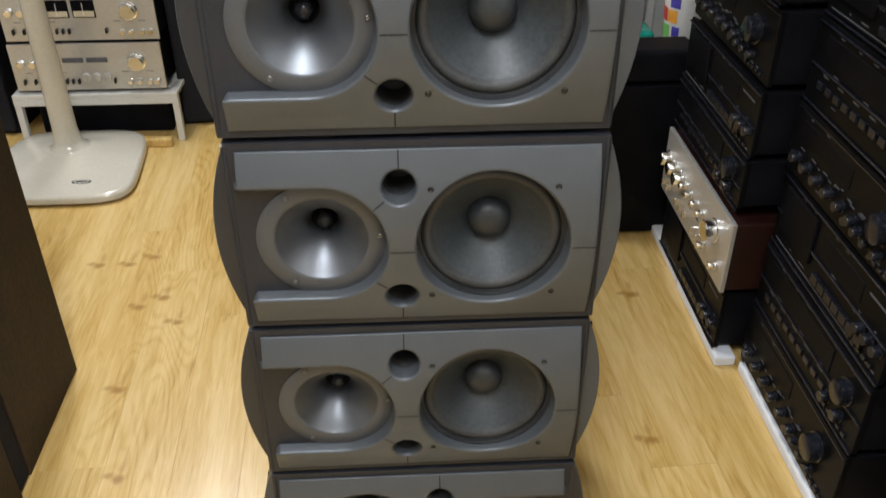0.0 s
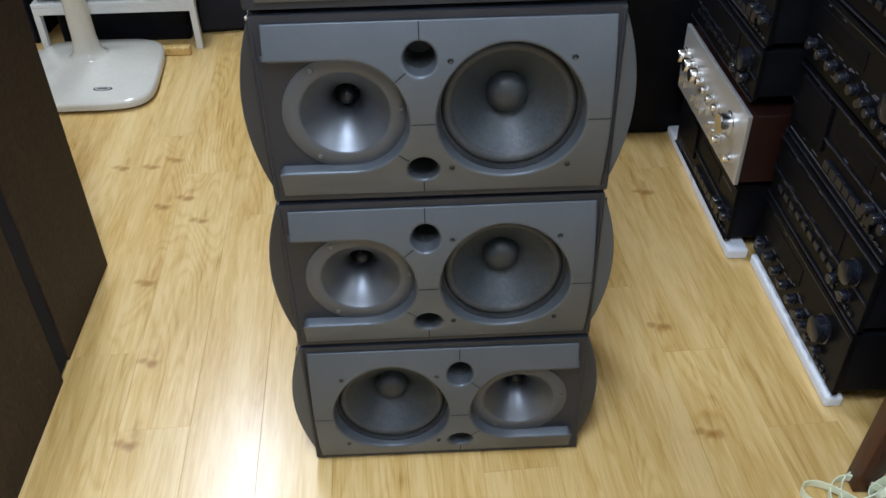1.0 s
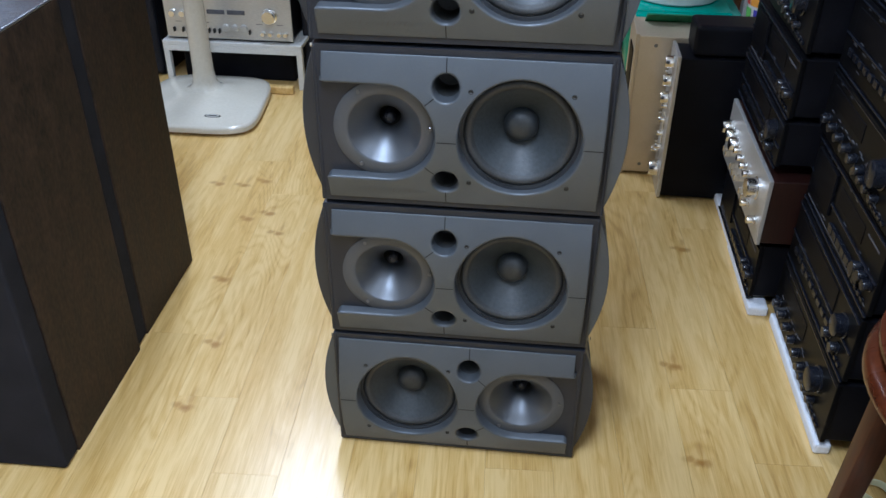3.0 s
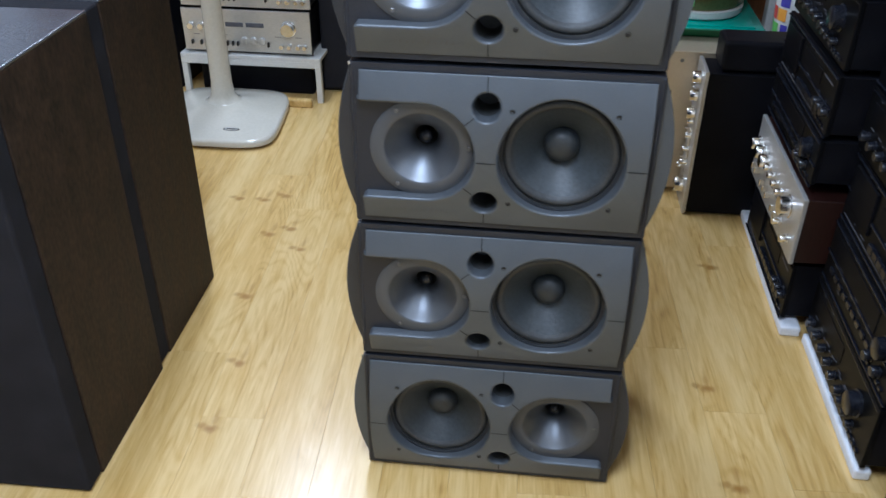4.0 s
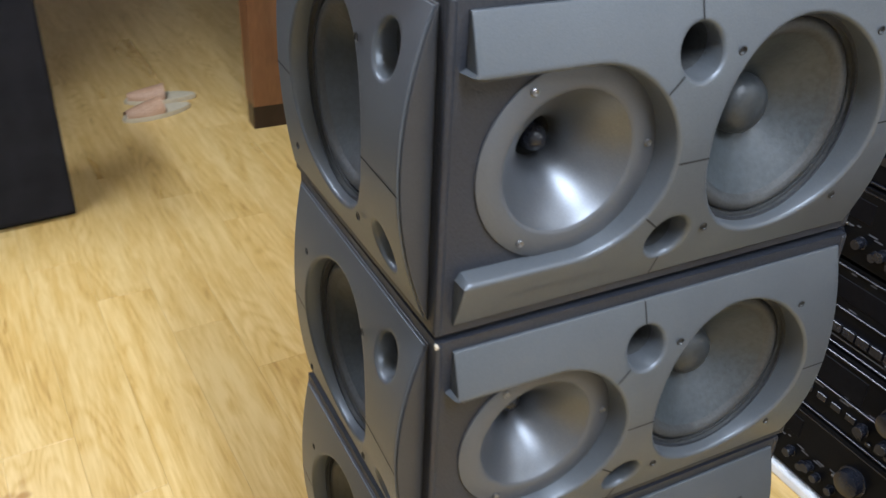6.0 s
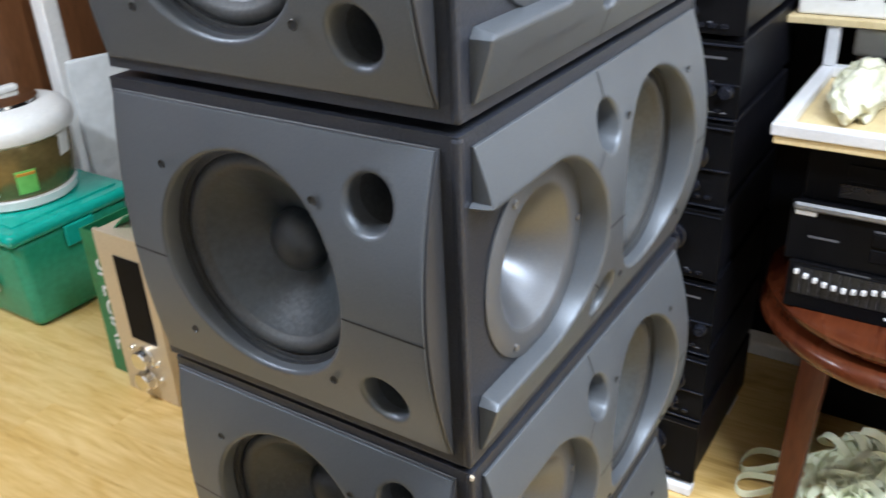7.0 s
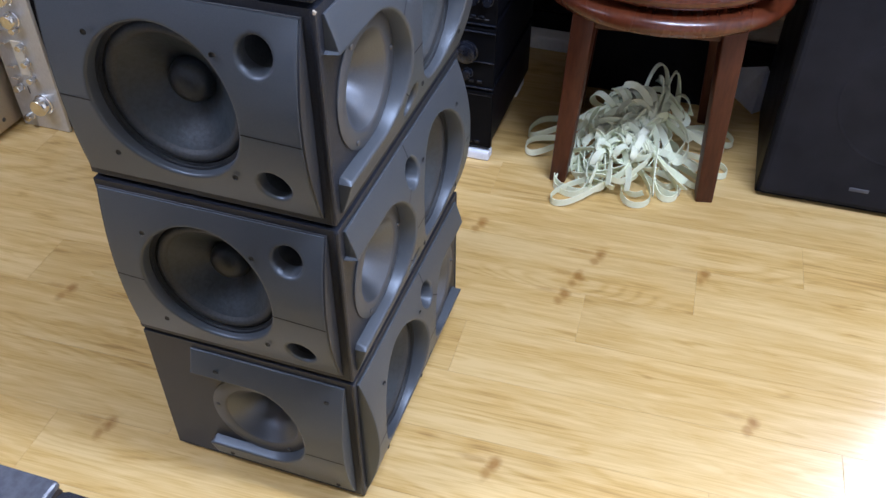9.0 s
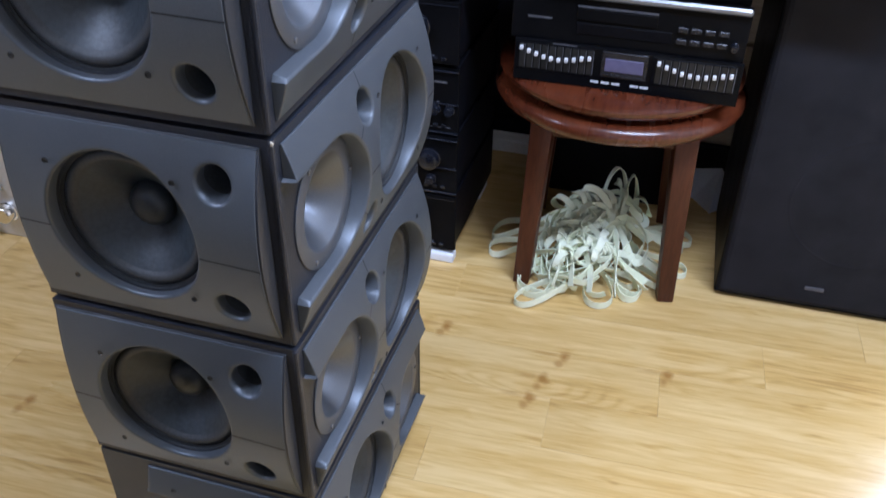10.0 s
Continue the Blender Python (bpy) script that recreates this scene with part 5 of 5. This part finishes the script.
bin_ = thing("lidded_bin", "green plastic storage bin with a teal lid", "storage bin", P(0.885, 2.150, 0, 0, 0, 0))
bm = box(-0.175, 0.175, -0.195, 0.195, 0.0, 0.30, 0.03, 4)
for v in bm.verts:
    k = 1 + 0.16 * (v.co.z / 0.30)
    v.co.x *= k
    v.co.y *= k
part("bin_body", bm, GREENPLASTIC, bin_, "", 40)
part("lid", joined(box(-0.222, 0.222, -0.242, 0.242, 0.296, 0.338, 0.018, 4), box(-0.18, 0.18, -0.20, 0.20, 0.330, 0.345, 0.006)), TEALPLASTIC, bin_, "teal lid with a rolled rim", 40)
for dy in (-0.245, 0.235):
    part("clip", box(-0.05, 0.05, dy, dy + 0.012, 0.235, 0.30, 0.004), TEALPLASTIC, bin_)
part("clip", box(-0.235, -0.222, -0.06, 0.06, 0.235, 0.298, 0.004), TEALPLASTIC, bin_)
part("paper_label", box(-0.2005, -0.1995, -0.07, 0.07, 0.11, 0.21), PRINT, bin_, "white paper label")

pot = thing("rice_cooker", "bronze and white rice cooker standing on the bin lid", "rice cooker", P(0.875, 2.155, 0.3455, 0, 0, 0))
part("foot_ring", lathe([(0, 0), (0.155, 0), (0.166, 0.008), (0.170, 0.032), (0.162, 0.036), (0, 0.036)], 48), WHITEPLASTIC, pot, "", 40)
part("pot_wall", lathe([(0.160, 0.036), (0.168, 0.045), (0.178, 0.11), (0.182, 0.185), (0.178, 0.195), (0, 0.195)], 48), OLIVE, pot, "bronze enamel wall", 40)
part("lid", lathe([(0.180, 0.195), (0.197, 0.205), (0.204, 0.225), (0.200, 0.25), (0.182, 0.270), (0.14, 0.285), (0.08, 0.292), (0, 0.294)], 48), WHITEPLASTIC, pot, "", 40)
part("lid_plate", lathe([(0.12, 0.288), (0.118, 0.297), (0.07, 0.305), (0, 0.306)], 40), CHROME, pot, "shiny metal lid plate", 40)
part("handle", box(-0.075, 0.075, -0.016, 0.016, 0.305, 0.325, 0.008, 3), WHITEPLASTIC, pot, "", 40)


def patch(name, a0, a1, z0, z1, r, mat_, parent):
    bm = bmesh.new()
    prev = None
    for k in range(9):
        a = radians(a0 + (a1 - a0) * k / 8)
        row = [bm.verts.new((rr * math.cos(a), rr * math.sin(a), z)) for rr, z in ((r, z0), (r + 0.004, z0), (r + 0.012, z1), (r + 0.006, z1))]
        if prev:
            for j in range(4):
                bm.faces.new((prev[j], prev[(j + 1) % 4], row[(j + 1) % 4], row[j]))
        prev = row
    return part(name, bm, mat_, parent)


control = patch("control_panel", 196, 222, 0.055, 0.165, 0.170, WHITEPLASTIC, pot)
patch("window", 203, 215, 0.11, 0.145, 0.178, BLACKHOLE, control)
patch("sticker", 240, 258, 0.055, 0.125, 0.171, LABELGREEN, pot)
patch("sticker_band", 241, 257, 0.105, 0.12, 0.1745, ORANGE, pot)
patch("hinge", 288, 304, 0.13, 0.20, 0.175, WHITEPLASTIC, pot)

bm = box(-0.09, 0.13, -0.012, 0.012, 0, 0.66, 0.01, 3)
tagged(part("plastic_sheet", bm, GREYFILM, None, "", 30, P(1.265, 2.185, 0, -6, 0, -18)), "milky grey plastic sheet leaning behind the bin", "sheet")
tagged(part("white_post", box(-0.03, 0.03, -0.03, 0.03, 0, 1.5, 0.008), WHITEPLASTIC, None, "", None, P(1.20, 2.30, 0)), "slim white plastic post behind the bin", "post")

shelf = thing("wooden_shelf", "dark red-brown wooden shelf unit against the wall", "shelf", P(0, 0, 0))
for y in (1.62, 2.10):
    part("side_panel", box(1.37, 1.692, y, y + 0.022, 0, 1.5, 0.002), STOOLLEG, shelf)
for z in (0.06, 0.545, 0.90, 1.25):
    part("shelf_board", box(1.37, 1.692, 1.6425, 2.0995, z, z + 0.03, 0.002), STOOLLEG, shelf)
part("price_tag", box(1.3675, 1.369, 2.045, 2.085, 0.515, 0.532), BEIGE, shelf, "small beige tag")
tagged(part("grey_carton", box(1.385, 1.62, 1.70, 2.060, 0.5755, 0.634, 0.004), KNOBBLACK), "dark grey carton under the printed carton", "carton")
pack = thing("printed_carton", "red and white printed carton on the wooden shelf", "carton", P(1.39, 1.74, 0.6345))
part("box_body", box(0, 0.20, 0, 0.312, 0, 0.066, 0.003), PRINT, pack)
part("red_band", box(-0.0012, 0.2012, -0.0012, 0.3132, 0.0600, 0.0675, 0.001), RED, pack)
part("red_end", box(-0.0010, 0.05, 0.306, 0.3132, 0.0, 0.0598, 0.001), RED, pack)
for k in range(5):
    part("printed_disc", moved(lathe([(0.021, 0), (0.021, 0.0015), (0, 0.0015)], 24, "x-"), -0.0005, 0.275 - k * 0.056, 0.032), DIMPRINT, pack)

tagged(part("black_case", box(0.985, 1.17, 1.46, 1.67, 0, 0.395, 0.02, 3), SATINBLACK), "black padded case standing behind the amplifiers", "case")
tagged(part("black_box", box(0.80, 1.0, 1.150, 1.270, 0.4625, 0.550, 0.012, 3), SATINBLACK), "black box lying on the upended amplifiers", "box")
# ---- slippers ----
def slipper(m):
    root = thing("slipper", "tan leather slipper lying on the floor", "slipper", m, "slippers")
    sole = lathe([(0, 0), (1, 0), (1.02, 0.5), (0.98, 1.0), (0, 1.0)], 32)
    for v in sole.verts:
        v.co = Vector((v.co.x * 0.048 * (1 - 0.18 * (v.co.y > 0) * v.co.y), v.co.y * 0.135, v.co.z * 0.018))
    part("sole", sole, BEIGE, root, "", 40)
    bm = bmesh.new()
    prev = None
    for k in range(9):
        y_ = -0.125 + 0.14 * k / 8
        wide = 0.047 * math.sqrt(max(0.05, 1 - (y_ / 0.135) ** 2))
        row = [bm.verts.new((wide * math.cos(math.pi * j / 10), y_, 0.018 + (0.022 + 0.028 * k / 8) * math.sin(math.pi * j / 10))) for j in range(11)]
        if prev:
            for j in range(10):
                bm.faces.new((prev[j], prev[j + 1], row[j + 1], row[j]))
        prev = row
    part("upper", bm, LEATHER, root, "", 50)
    return root


sl = slipper(P(0.20, 2.72, 0, 0, 0, -75))
copy_thing(sl, P(0.24, 2.86, 0, 0, 0, -95))

# ---- floor boards ----
PW, PL = 0.139, 0.93
bm = box(0.00014, PW - 0.00014, 0.00014, PL - 0.00014, -0.012, 0.0, 0.0)
top = [ed for ed in bm.edges if all(v.co.z > -0.001 for v in ed.verts)]
bmesh.ops.bevel(bm, geom=top, offset=0.0003, segments=1, affect="EDGES")
first = part("plank", bm, LAMINATE, SLAB)
plank_mesh = first.data
bpy.data.objects.remove(first)
rot = Matrix.Rotation(radians(TURN), 4, "Z")
for i in range(-15, 26):
    start = (0.11 - 0.22 * (i + 2)) % PL
    for j in range(-4, 7):
        x, lo = -0.112 + PW * i, start + PL * j
        y, end = max(lo, -2.62 - 0.0506 * (-0.112 + PW * i)), min(lo + PL, 5.05)
        c = rot @ Vector((x + PW / 2, (y + end) / 2, 0))
        if end - y > 0.02 and -2.12 < c.x < 3.25 - 1.5 * (c.y > -1.0):
            q = new("plank", plank_mesh)
            q.parent = SLAB
            q.matrix_basis = Matrix.Translation(rot @ Vector((x * U, y * U, 0))) @ rot @ Matrix.Diagonal((1, (end - y) / PL, 1, 1))
